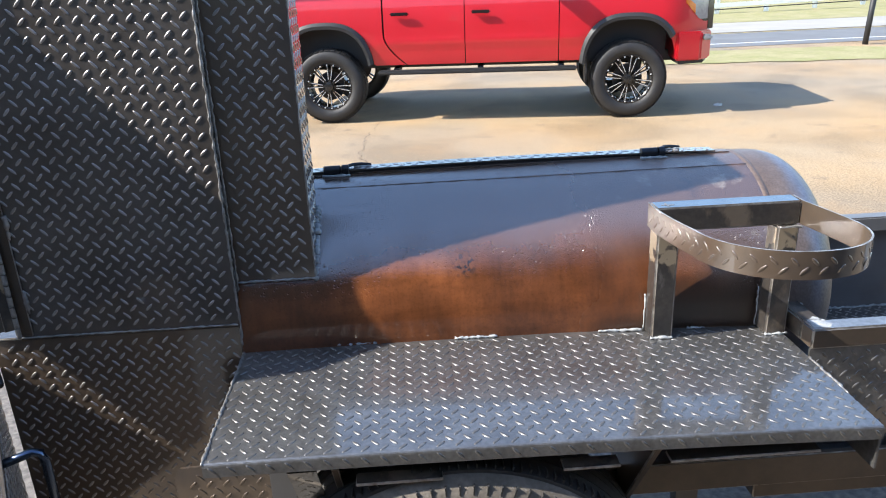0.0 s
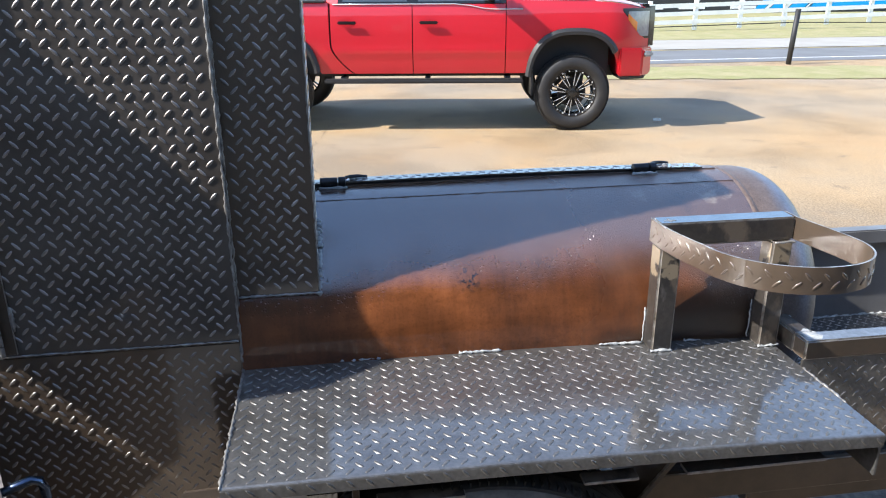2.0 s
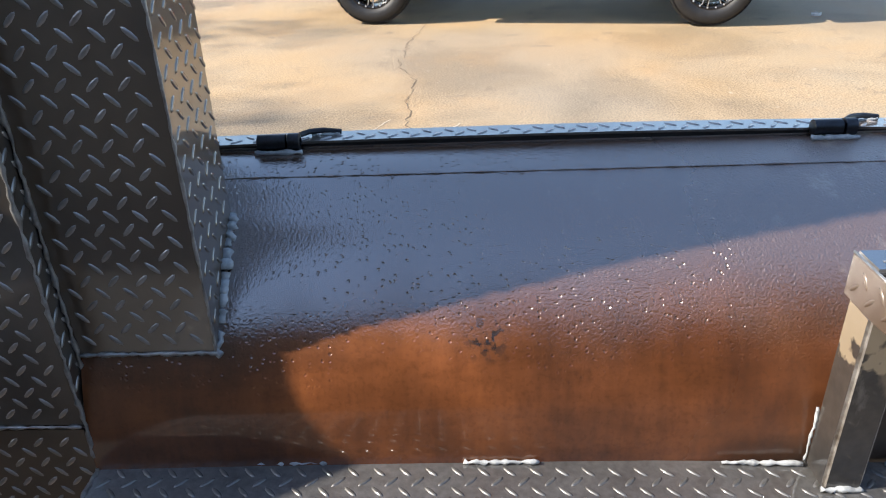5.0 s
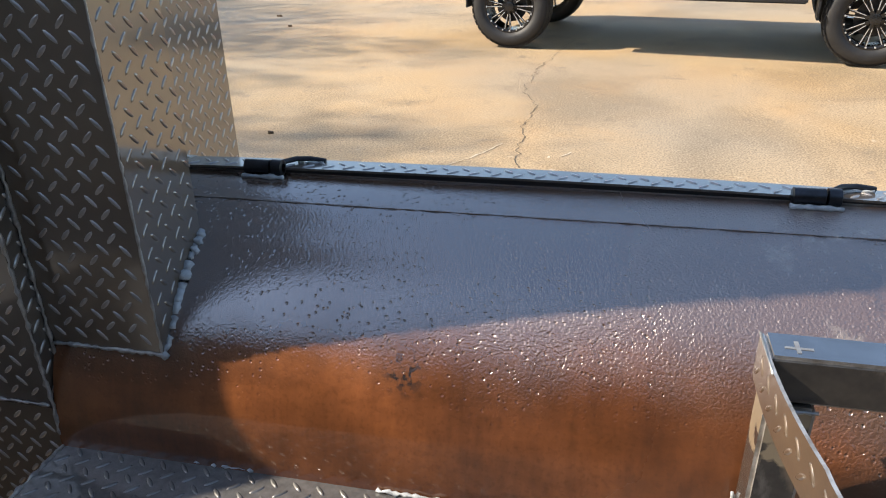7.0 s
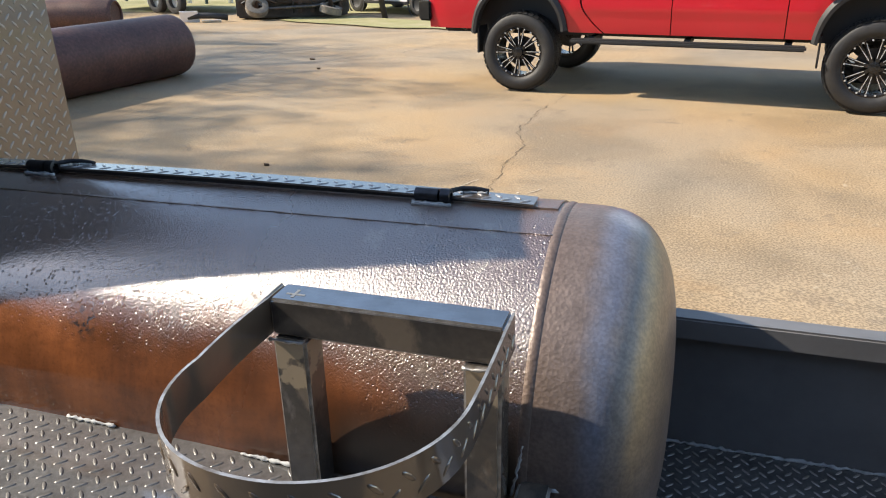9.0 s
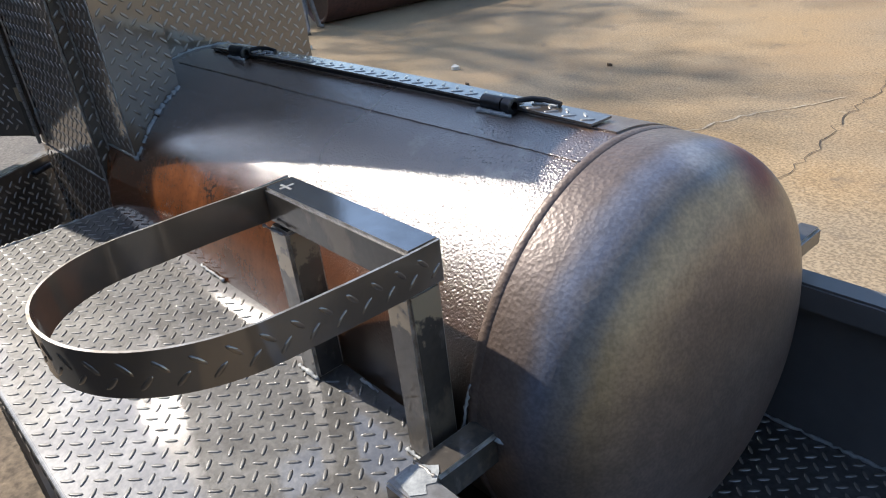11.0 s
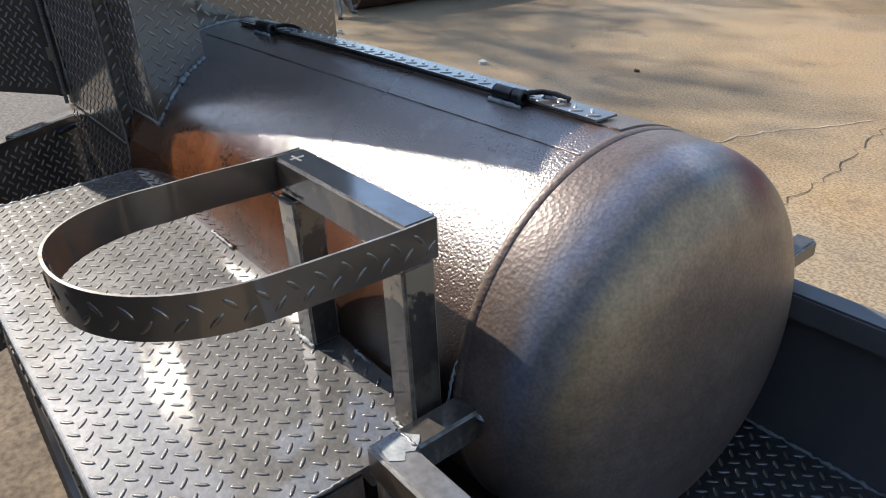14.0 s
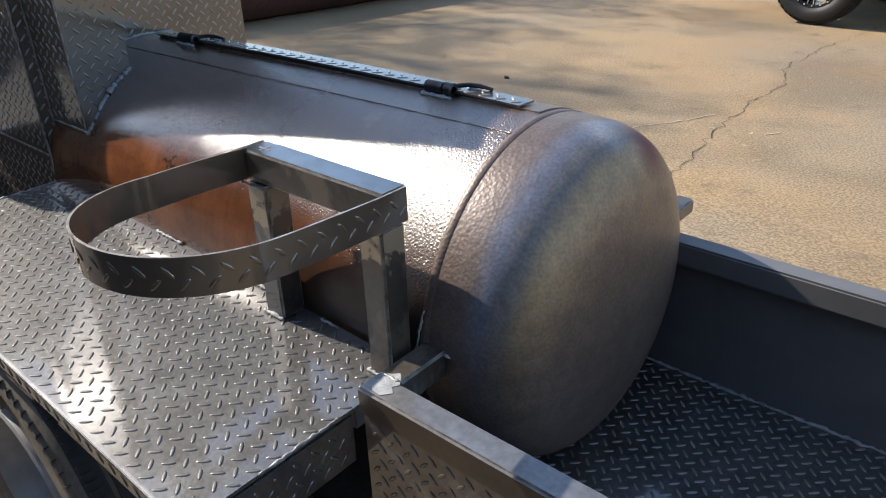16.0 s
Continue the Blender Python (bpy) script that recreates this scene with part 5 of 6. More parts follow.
def trailer_wheel():
    c = (-0.122, 1.505, 0.487)
    hub = part("wheel", turned(lathe([(-0.03, 0.002), (-0.03, 0.10), (-0.045, 0.14), (-0.025, 0.165), (-0.06, 0.185), (-0.095, 0.19), (-0.104, 0.20), (-0.10, 0.207), (0.09, 0.207), (0.095, 0.18), (0.0, 0.17)], "y", 48), pose(*c)), RIM_GREY, trailer, "grey painted steel trailer wheel", smooth="auto")
    carcass = lathe([(-0.088, 0.205), (-0.105, 0.27), (-0.103, 0.335), (-0.094, 0.374), (-0.072, 0.386), (0.072, 0.386), (0.094, 0.374), (0.103, 0.335), (0.105, 0.27), (0.088, 0.205)], "y", 96, closed=True)
    for f in carcass.faces:
        f.smooth = True
    blocks = bmesh.new()
    for y0, y1 in ((-0.090, -0.056), (-0.047, -0.018), (-0.009, 0.009), (0.018, 0.047), (0.056, 0.090)):
        sag = 0.009 if abs(y0 + y1) > 0.12 else 0.0
        out, inn = (y0, y1) if y0 < 0 else (y1, y0)
        lathe([(out, 0.383 - sag), (out, 0.3915 - sag), (inn, 0.3935), (inn, 0.383)], "y", 120, blocks, closed=True)
    for k in range(150):
        own = box(-0.0012, 0.0012, -0.088, -0.066, 0.384, 0.3925)
        merge(blocks, turned(own, Matrix.Rotation(radians(2.4 * k), 4, "Y")))
    tyre = part("tyre", turned(carcass, pose(*c)), DUSTY_RUBBER, hub, "worn dusty black trailer tyre")
    part("tread_rubber", turned(blocks, pose(*c)), RUBBER, hub, kind="stuff")
    part("sidewall_ring", turned(lathe([(-0.104, 0.305), (-0.109, 0.315), (-0.1075, 0.352), (-0.094, 0.372), (-0.088, 0.372), (-0.094, 0.315), (-0.099, 0.305)], "y", 72, closed=True), pose(*c)), DUSTY_RUBBER, hub, "dusty raised sidewall band", smooth="auto")
    me = None
    for k in range(90):
        if me is None:
            first = part("shoulder_sipe", box(-0.0013, 0.0013, -0.1088, -0.095, 0.343, 0.362), RUBBER, hub)
            me = first.data
        else:
            first = new("shoulder_sipe", me)
            first.parent = hub
        first.matrix_basis = pose(*c) @ Matrix.Rotation(radians(4 * k), 4, "Y")
    for k in (0, 1, 2, 4, 5, 6):
        bar = part("sidewall_bar", box(-0.011, 0.011, -0.112, -0.10, 0.272, 0.308, 0.001), DUSTY_RUBBER, hub)
        bar.matrix_basis = pose(*c) @ Matrix.Rotation(radians(-26 + 7 * k), 4, "Y")


trailer_wheel()


# ---- red pickup ----
def pickup():
    heading = math.degrees(math.atan2(8.932 - 9.483, 2.507 + 1.001))
    at = pose(-1.001, 9.483, 0, 0, 0, heading)
    truck = thing("pickup_truck", "lifted red crew-cab pickup truck with black off-road wheels", "pickup truck", at)
    WB, HALF, SILL = 3.55, 0.0, 0.68
    W = 2.02                                   # body, from y = 0 (near side) to W
    TOP = 1.43

    def arch(x):
        z = SILL
        for c in (0.0, WB):
            dx = abs(x - c)
            if dx < 0.53:
                z = max(z, 0.50 + 0.63 * (1 - (dx / 0.53) ** 2.6) ** (1 / 2.6))
        if x < -0.53:
            z = max(z, 0.69)
        if x > WB + 0.53:
            z = max(z, 0.72)
        return z

    def side_y(z, x):
        t = (z - 0.70) / 0.75
        y = 0.028 * (1 - 4 * (t - 0.52) ** 2)
        y -= 0.10 * max(0, t - 0.93)
        crease = 0.010 * math.exp(-((z - 0.93) / 0.05) ** 2) - 0.004 * math.exp(-((z - 0.84) / 0.05) ** 2)
        nose = -0.28 * max(0, (x - WB - 0.35) / 0.6) ** 2 - 0.05 * max(0, (-x - 0.8) / 0.4) ** 2
        return -(y + crease * (0.6 < x < 3.0)) - nose

    def cut(z):
        """The gap between bed and cab sweeps forward towards the sill."""
        return 0.26 * max(0, (1.02 - z) / 0.34) ** 1.7

    def panel(name, x0, x1, top, label="", mat=RED, sill=None, cols=48, rows=18, e0=None, e1=None):
        bm = bmesh.new()
        g, h = [], []
        for i in range(cols + 1):
            x = x0 + (x1 - x0) * i / cols
            lo, hi = max(arch(x), sill or 0), top(x)
            col = []
            for j in range(rows + 1):
                z = lo + (hi - lo) * j / rows
                xx = x + (e0(z) * (1 - i / cols) if e0 else 0) + (e1(z) * max(0, i / cols - 0.9) * 10 if e1 else 0)
                col.append(bm.verts.new((xx, side_y(z, xx), z)))
            g.append(col)
            h.append([bm.verts.new((v.co.x, v.co.y + 0.05, v.co.z)) for v in (g[-1][0], g[-1][-1])])
        for a, b in zip(g, g[1:]):
            for j in range(rows):
                bm.faces.new((a[j], b[j], b[j + 1], a[j + 1]))
        for i in range(cols):
            bm.faces.new((g[i][0], h[i][0], h[i + 1][0], g[i + 1][0]))
            bm.faces.new((g[i][-1], g[i + 1][-1], h[i + 1][1], h[i][1]))
        for col in (g[0], g[-1]):
            q = [bm.verts.new((v.co.x, v.co.y + 0.03, v.co.z)) for v in col]
            for j in range(rows):
                bm.faces.new((col[j], col[j + 1], q[j + 1], q[j]))
        bmesh.ops.recalc_face_normals(bm, faces=bm.faces)
        return part(name, bm, mat, truck, label, smooth="auto")

    hood = lambda x: 1.50 - 0.02 * max(0, x - 2.75) - 0.10 * max(0, (x - WB - 0.2) / 0.7) ** 2
    panel("bed_side", -1.13, 0.695, lambda x: 1.475, "red pickup bed side", e1=cut)
    rear_door = panel("rear_door", 0.715, 1.655, lambda x: 1.455, e0=cut)
    front_door = panel("front_door", 1.665, 2.735, lambda x: 1.455)
    panel("front_fender", 2.745, WB + 0.90, hood)
    # dark inner body, bed, hood and far side
    part("inner_body", box(-1.05, WB + 0.45, 0.26, W - 0.26, 0.62, 1.40, 0.02), MATTE_BLACK, truck, "dark underbody and wheel wells")
    part("inner_body", box(0.56, 2.98, 0.055, W - 0.055, 0.685, 1.42, 0.01), MATTE_BLACK, truck)
    part("far_bed_side", box(-1.13, 0.69, W - 0.06, W, 0.80, 1.475, 0.02), RED, truck)
    part("far_side", box(0.7, WB + 0.6, W - 0.05, W, 1.15, 1.45, 0.02), RED, truck)
    part("tailgate", box(-1.145, -1.08, 0.06, W - 0.06, 0.995, 1.46, 0.02), RED, truck)
    part("bed_rail_cap", box(-1.12, 0.66, -0.02, 0.10, 1.476, 1.502, 0.008), MATTE_BLACK, truck, "black bed rail cap")
    part("bed_cover", box(-1.08, 0.66, 0.12, W - 0.1, 1.478, 1.50, 0.006), MATTE_BLACK, truck)
    bm = bmesh.new()
    g = []
    for i in range(17):
        x = 2.70 + (WB + 0.86 - 2.70) * i / 16
        inset = 0.28 * max(0, (x - WB - 0.35) / 0.6) ** 2
        g.append([bm.verts.new((x, 0.03 + inset + (W - 0.06 - 2 * inset) * j / 10, hood(x) + 0.055 * math.sin(math.pi * j / 10) ** 0.6 + 0.01)) for j in range(11)])
    for a, b in zip(g, g[1:]):
        for j in range(10):
            bm.faces.new((a[j], b[j], b[j + 1], a[j + 1]))
    part("hood", bm, RED, truck, "long red hood", smooth="auto")
    # cab
    cab_outline = [(0.66, 1.45), (0.80, 2.02), (0.95, 2.06), (1.95, 2.08), (2.15, 2.05), (2.95, 1.50), (2.85, 1.45)]
    bm = bmesh.new()
    rings = []
    for y, k in ((0.05, 0.0), (0.20, 0.95), (0.27, 1.0), (0.5, 1.015), (W - 0.5, 1.015), (W - 0.27, 1.0), (W - 0.20, 0.95), (W - 0.05, 0.0)):
        rings.append([bm.verts.new((x, y, 1.45 + (z - 1.45) * k)) for x, z in cab_outline])
    for a, b in zip(rings, rings[1:]):
        for i in range(len(cab_outline)):
            j = (i + 1) % len(cab_outline)
            bm.faces.new((a[i], a[j], b[j], b[i]))
    bmesh.ops.recalc_face_normals(bm, faces=bm.faces)
    part("cab_roof", bm, RED, truck, "red cab with raked screen", smooth="auto")

    def pane(name, pts, mat, lift, parent=truck, label=""):
        b = bmesh.new()
        lo, hi = [], []
        for x, z in pts:
            k = (z - 1.45) / 0.61
            y = 0.05 + 0.15 * k / 0.95
            lo.append(b.verts.new((x, y - lift, z)))
            hi.append(b.verts.new((x, y + 0.02, z)))
        b.faces.new(lo)
        for i in range(len(pts)):
            b.faces.new((lo[i], lo[(i + 1) % len(pts)], hi[(i + 1) % len(pts)], hi[i]))
        bmesh.ops.recalc_face_normals(b, faces=b.faces)
        return part(name, b, mat, parent, label)

    pane("window_surround", [(0.80, 1.462), (0.90, 1.97), (2.10, 1.98), (2.74, 1.52), (2.74, 1.462)], GLOSS_BLACK, 0.02)
    pane("side_window", [(0.86, 1.485), (0.94, 1.93), (1.60, 1.94), (1.60, 1.485)], GLASS, 0.025, rear_door, "tinted rear door glass")
    pane("side_window", [(1.73, 1.485), (1.73, 1.94), (2.08, 1.94), (2.66, 1.53), (2.66, 1.485)], GLASS, 0.025, front_door, "front door glass")
    part("belt_trim", sweep([(0.75, -0.004, 1.458), (1.2, -0.006, 1.458), (2.15, -0.006, 1.458), (2.33, -0.012, 1.44), (2.48, -0.02, 1.41), (2.62, -0.024, 1.40), (2.93, -0.024, 1.40)], 0.007, 6), SILVER, truck, "bright belt-line trim")
    for x, d in ((0.80, rear_door), (1.74, front_door)):
        part("door_handle", box(x, x + 0.22, -0.085, -0.05, 1.24, 1.275, 0.012), GLOSS_BLACK, d, "black pull handle")
        part("handle_cup", turned(lathe([(-0.002, 0.06), (0.004, 0.05)], "y", 24), pose(x + 0.10, -0.026, 1.255) @ Matrix.Diagonal((1.5, 1, 0.75, 1))), RED, d)
    mirror = part("door_mirror", box(2.50, 2.62, -0.30, -0.06, 1.50, 1.72, 0.035), GLOSS_BLACK, truck, "black door mirror")
    part("mirror_lamp", box(2.56, 2.625, -0.304, -0.20, 1.60, 1.63, 0.006), LAMP, mirror)
    part("mirror_arm", box(2.52, 2.60, -0.07, 0.05, 1.50, 1.56, 0.01), MATTE_BLACK, mirror)
    # arch flares
    for c in (0.0, WB):
        b = bmesh.new()
        cols = []
        for k in range(41):
            t = radians(8 + (160 if c == 0 else 138) * k / 40)
            cs, sn = math.cos(t), math.sin(t)
            def sup(r, s, q=2 / 2.6):
                return c - r * math.copysign(abs(cs) ** q, cs), 0.50 + s * math.copysign(abs(sn) ** q, sn)
            (xi, zi), (xo, zo) = sup(0.515, 0.618), sup(0.578, 0.69)
            y = side_y(max(zo, 0.8), xo)
            cols.append([b.verts.new(p) for p in ((xi, y + 0.06, zi), (xi, y - 0.045, zi), ((xi + xo) / 2, y - 0.05, (zi + zo) / 2), (xo, y - 0.022, zo), (xo, y + 0.02, zo))])
        for p, q in zip(cols, cols[1:]):
            for j in range(4):
                b.faces.new((p[j], q[j], q[j + 1], p[j + 1]))
        bmesh.ops.recalc_face_normals(b, faces=b.faces)
        part("fender_flare", b, MATTE_BLACK, truck, "black plastic fender flare", smooth="auto")
        part("mud_flap", box(c - 0.50, c - 0.48, -0.02, 0.24, 0.42, 0.72, 0.004), MATTE_BLACK, truck)
    # running board
    part("running_board", box(0.62, 2.95, -0.10, 0.03, 0.575, 0.625, 0.015), MATTE_BLACK, truck, "black running board")
    for x in (0.8, 1.8, 2.75):
        part("board_bracket", box(x, x + 0.06, 0.03, 0.30, 0.60, 0.64), MATTE_BLACK, truck)
    part("chassis_rail", box(-1.0, WB + 0.7, 0.45, 0.55, 0.60, 0.72), MATTE_BLACK, truck)
    part("chassis_rail", box(-1.0, WB + 0.7, W - 0.55, W - 0.45, 0.60, 0.72), MATTE_BLACK, truck)
    # nose
    bumper = part("front_bumper", prism([(WB + 0.52, 0.10), (WB + 0.52, -0.035), (WB + 0.80, 0.02), (WB + 0.95, 0.22), (WB + 1.0, 0.6), (WB + 1.0, W - 0.6), (WB + 0.95, W - 0.22), (WB + 0.80, W - 0.02), (WB + 0.52, W + 0.035), (WB + 0.52, W - 0.1)], "z", 0.64, 0.96, 0.02), RED, truck, "painted front bumper")
    part("fog_lamp", box(WB + 0.82, WB + 0.92, 0.015, 0.16, 0.86, 0.92, 0.015), LAMP, bumper)
    part("lower_lip", prism([(WB + 0.55, 0.12), (WB + 0.55, -0.01), (WB + 0.85, 0.10), (WB + 0.95, 0.4), (WB + 0.95, W - 0.4), (WB + 0.85, W - 0.1), (WB + 0.55, W)], "z", 0.60, 0.64, 0.008), MATTE_BLACK, bumper)
    part("grille", box(WB + 0.80, WB + 0.94, 0.30, W - 0.30, 0.97, 1.44, 0.03), GLOSS_BLACK, truck, "black grille")
    def skin(name, x0, x1, lo, hi, mat, lift, parent, label=""):
        """A piece that follows the curve of the fender."""
        b = bmesh.new()
        cols = []
        for i in range(13):
            x = x0 + (x1 - x0) * i / 12
            zs = [lo(x) + (hi(x) - lo(x)) * j / 4 for j in range(5)]
            cols.append([b.verts.new((x, side_y(z, x) - lift, z)) for z in zs] + [b.verts.new((x, side_y(zs[-1], x) + 0.03, zs[-1])), b.verts.new((x, side_y(zs[0], x) + 0.03, zs[0]))])
        for p, q in zip(cols, cols[1:]):
            for j in range(7):
                b.faces.new((p[j], q[j], q[(j + 1) % 7], p[(j + 1) % 7]))
        b.faces.new(cols[0])
        b.faces.new(cols[-1][::-1])
        bmesh.ops.recalc_face_normals(b, faces=b.faces)
        return part(name, b, mat, parent, label, smooth="auto")

    bez = skin("headlight", WB + 0.53, WB + 0.90, lambda x: max(1.37 - 1.05 * (x - WB - 0.53), 1.06), lambda x: 1.40, GLOSS_BLACK, 0.004, truck, "clear headlight in a black surround with amber corner")
    skin("lamp_lens", WB + 0.60, WB + 0.885, lambda x: max(1.345 - 1.05 * (x - WB - 0.53), 1.085), lambda x: 1.365, LAMP, 0.008, bez)
    skin("amber_corner", WB + 0.60, WB + 0.72, lambda x: 1.345 - 1.05 * (x - WB - 0.53), lambda x: 1.355 - 0.8 * (x - WB - 0.58), AMBER, 0.011, bez)
    skin("grille_edge", WB + 0.895, WB + 0.97, lambda x: 0.97, lambda x: 1.42, GLOSS_BLACK, 0.006, truck)
    # tail
    rb = part("rear_bumper", prism([(-1.10, -0.03), (-1.28, 0.02), (-1.30, 0.2), (-1.30, W - 0.2), (-1.28, W - 0.02), (-1.10, W + 0.03)], "z", 0.76, 0.99, 0.02), GLOSS_BLACK, truck, "black rear bumper")
    tail = skin("tail_lamp", -1.128, -0.92, lambda x: 1.09 + 1.35 * max(0, x + 1.08), lambda x: 1.435, GLOSS_BLACK, 0.006, truck, "black-framed red tail lamp")
    skin("red_lens", -1.126, -0.945, lambda x: max(1.285, 1.11 + 1.35 * max(0, x + 1.08)), lambda x: 1.42, RED, 0.011, tail)
    skin("red_lens", -1.126, -1.085, lambda x: 1.11, lambda x: 1.195, RED, 0.011, tail)
    part("exhaust_tip", turned(lathe([(-0.12, 0.045), (0.12, 0.045)], "x", 20), pose(-0.85, 0.25, 0.72, 0, 20, 0)), MATTE_BLACK, truck)
    part("tow_hitch", box(-1.34, -1.0, W / 2 - 0.04, W / 2 + 0.04, 0.66, 0.74, 0.01), MATTE_BLACK, rb)
    part("tow_ball", lathe([(0.70, 0.015), (0.77, 0.015), (0.78, 0.027), (0.82, 0.02)], "z", 16, None, (-1.31, W / 2, 0)), SILVER, rb)
    # badge reduced to plain bars
    for x, w in ((-0.74, 0.045), (-0.68, 0.045), (-0.62, 0.045), (-0.55, 0.09), (-0.45, 0.09)):
        part("badge_bar", prism([(x, 1.30), (x + w, 1.30), (x + w + 0.015, 1.36), (x + 0.015, 1.36)], "y", -0.034, -0.018), SIGN_WHITE, truck)
    # wheels
    carcass, blocks = tyre_mesh(0.437, 0.29, 0.272, lug_n=40, lug_h=0.009)
    wheel = part("wheel", lathe([(-0.115, 0.262), (-0.125, 0.268), (-0.125, 0.28), (0.12, 0.28), (0.12, 0.25), (-0.03, 0.245), (-0.105, 0.25)], "y", 48, closed=True), GLOSS_BLACK, truck, "black alloy off-road wheel", smooth="auto")
    part("tyre", carcass, TRUCK_RUBBER, wheel, "chunky all-terrain tyre")
    part("tread_rubber", blocks, TRUCK_RUBBER, wheel, kind="stuff")
    spoke = edge = None
    for k in range(8):
        for s in (-1, 1):
            turn = Matrix.Rotation(radians(45 * k), 4, "Y")
            one = part("spoke", turned(prism([(0.05, s * 0.006 - 0.012), (0.25, s * 0.025 - 0.008), (0.25, s * 0.025 + 0.008), (0.05, s * 0.006 + 0.012)], "y", -0.105, -0.07, 0.003), turn), GLOSS_BLACK, wheel)
            part("milled_edge", turned(prism([(0.085, s * 0.0135 - 0.003), (0.245, s * 0.031 - 0.0036), (0.245, s * 0.031 + 0.0036), (0.085, s * 0.0135 + 0.003)], "y", -0.1065, -0.100), turn), SILVER, wheel)
    part("hub_cap", lathe([(-0.135, 0.025), (-0.13, 0.05), (-0.07, 0.06), (0.0, 0.06)], "y", 24), GLOSS_BLACK, wheel, smooth="auto")
    part("brake_disc", lathe([(-0.02, 0.17), (0.0, 0.17)], "y", 32), HINGE_STEEL, wheel, smooth="auto")
    bolt = None
    for k in range(20):
        a = radians(18 * k + 7)
        if bolt is None:
            bolt = part("rim_bolt", lathe([(-0.131, 0.001), (-0.131, 0.0085), (-0.122, 0.0095)], "y", 8), SILVER, wheel)
            one = bolt
        else:
            one = new("rim_bolt", bolt.data)
            one.parent = wheel
        one.location = (0.258 * math.cos(a), 0, 0.258 * math.sin(a))
    for wx, wy, rz in ((0.0, 0.12, 0), (WB, 0.12, 0), (0.0, W - 0.12, 180), (WB, W - 0.12, 180)):
        m = pose(wx, wy, 0.445, 0, random.uniform(0, 40), rz)
        if (wx, rz) == (0.0, 0):
            wheel.matrix_basis = m
        else:
            made = {}
            for o in (wheel, *wheel.children):
                made[o] = o.copy()
                scene.collection.objects.link(made[o])
                made[o].parent = made.get(o.parent, truck)
            made[wheel].matrix_basis = m
    return truck


pickup()


# ---- beyond the yard ----
def fence():
    """Posts every 1.75 m and three rails a bay, following the lie of the land."""
    f = thing("rail_fence", "white painted three-rail fence on the lawn", "fence")

    def spot(x):
        y = 26.4 + 0.02 * (x - 10)
        return Vector((x, y, rise(y, x) + 0.022 * min(max(x - 11.5, -1), 14)))

    post = rail = None
    for i in range(40):
        p, q = spot(-24.0 + 1.75 * i), spot(-24.0 + 1.75 * (i + 1))
        if post is None:
            post = part("fence_post", box(-0.065, 0.065, -0.065, 0.065, 0, 1.04, 0.01), WHITE_PAINT, f)
            rail = part("fence_rail", box(0, 1.0, -0.02, 0.02, -0.07, 0.07), WHITE_PAINT, f)
            one, rails = post, [rail]
        else:
            one, rails = new("fence_post", post.data), []
            one.parent = f
        one.location = p
        d = q - p
        for z in (0.30, 0.58, 0.86):
            if not rails:
                r = new("fence_rail", rail.data)
                r.parent = f
            else:
                r = rails.pop()
            r.matrix_basis = pose(p.x, p.y - 0.086, p.z + z, 0, -math.degrees(math.atan2(d.z, d.xy.length)), math.degrees(math.atan2(d.y, d.x))) @ Matrix.Diagonal((d.length, 1, 1, 1))


fence()


def building():
    b = thing("sign_building", "long low building with a black lettered sign wall", "building")
    part("wall", box(6.0, 60, 40.3, 48, 0, 4.5, 0.05), material("grey_wall", (0.55, 0.56, 0.57), 0.7, 0, (0.5, 0.5, 0.5), 1), b)
    sign = part("sign_panel", box(15.6, 50, 40.15, 40.28, 0.02, 3.2, 0.02), SIGN_BLACK, b, "black sign panel with white and blue lettering")
    for txt, x, mat in (("DRIVING", 16.0, SIGN_WHITE), ("ACADEMY", 19.6, SIGN_BLUE)):
        cu = bpy.data.curves.new("lettering", "FONT")
        cu.body, cu.size, cu.extrude, cu.shear, cu.offset = txt, 1.0, 0.01, 0.22, 0.06
        cu.materials.append(mat)
        ob = new("lettering", cu)
        ob.parent = sign
        ob.matrix_basis = pose(x, 40.13, 1.08, 90, 0, 0) @ Matrix.Diagonal((0.8, 1.65, 1, 1))
    for x, w, mat in ((22.9, 0.55, SIGN_BLUE), (23.5, 0.22, SIGN_WHITE), (23.8, 0.7, SIGN_BLUE), (24.6, 0.22, SIGN_WHITE), (24.9, 0.9, SIGN_BLUE), (25.9, 0.2, SIGN_WHITE)):
        part("sign_stripe", prism([(x, 0.1), (x + w, 0.1), (x + w + 2.6, 2.6), (x + 2.6, 2.6)], "y", 40.10, 40.145), mat, sign)
    part("sign_stripe", prism([(26.2, 0.3), (48, 0.3), (48, 2.4), (28.5, 2.4)], "y", 40.10, 40.145), SIGN_BLUE, sign)
    for x in (16.2, 18.6, 21.6, 31.0, 35.0):
        part("wall_notice", box(x, x + 1.5, 40.10, 40.145, 0.25, 0.40), SIGN_WHITE, sign)
    h = thing("white_building", "pale metal building beyond the lawn", "building")
    part("wall", box(-30, 3.5, 44, 52, -0.4, 4.2, 0.05), material("white_metal_wall", (0.75, 0.75, 0.74), 0.6, 0, (0.68, 0.68, 0.68), 0.6), h)


building()

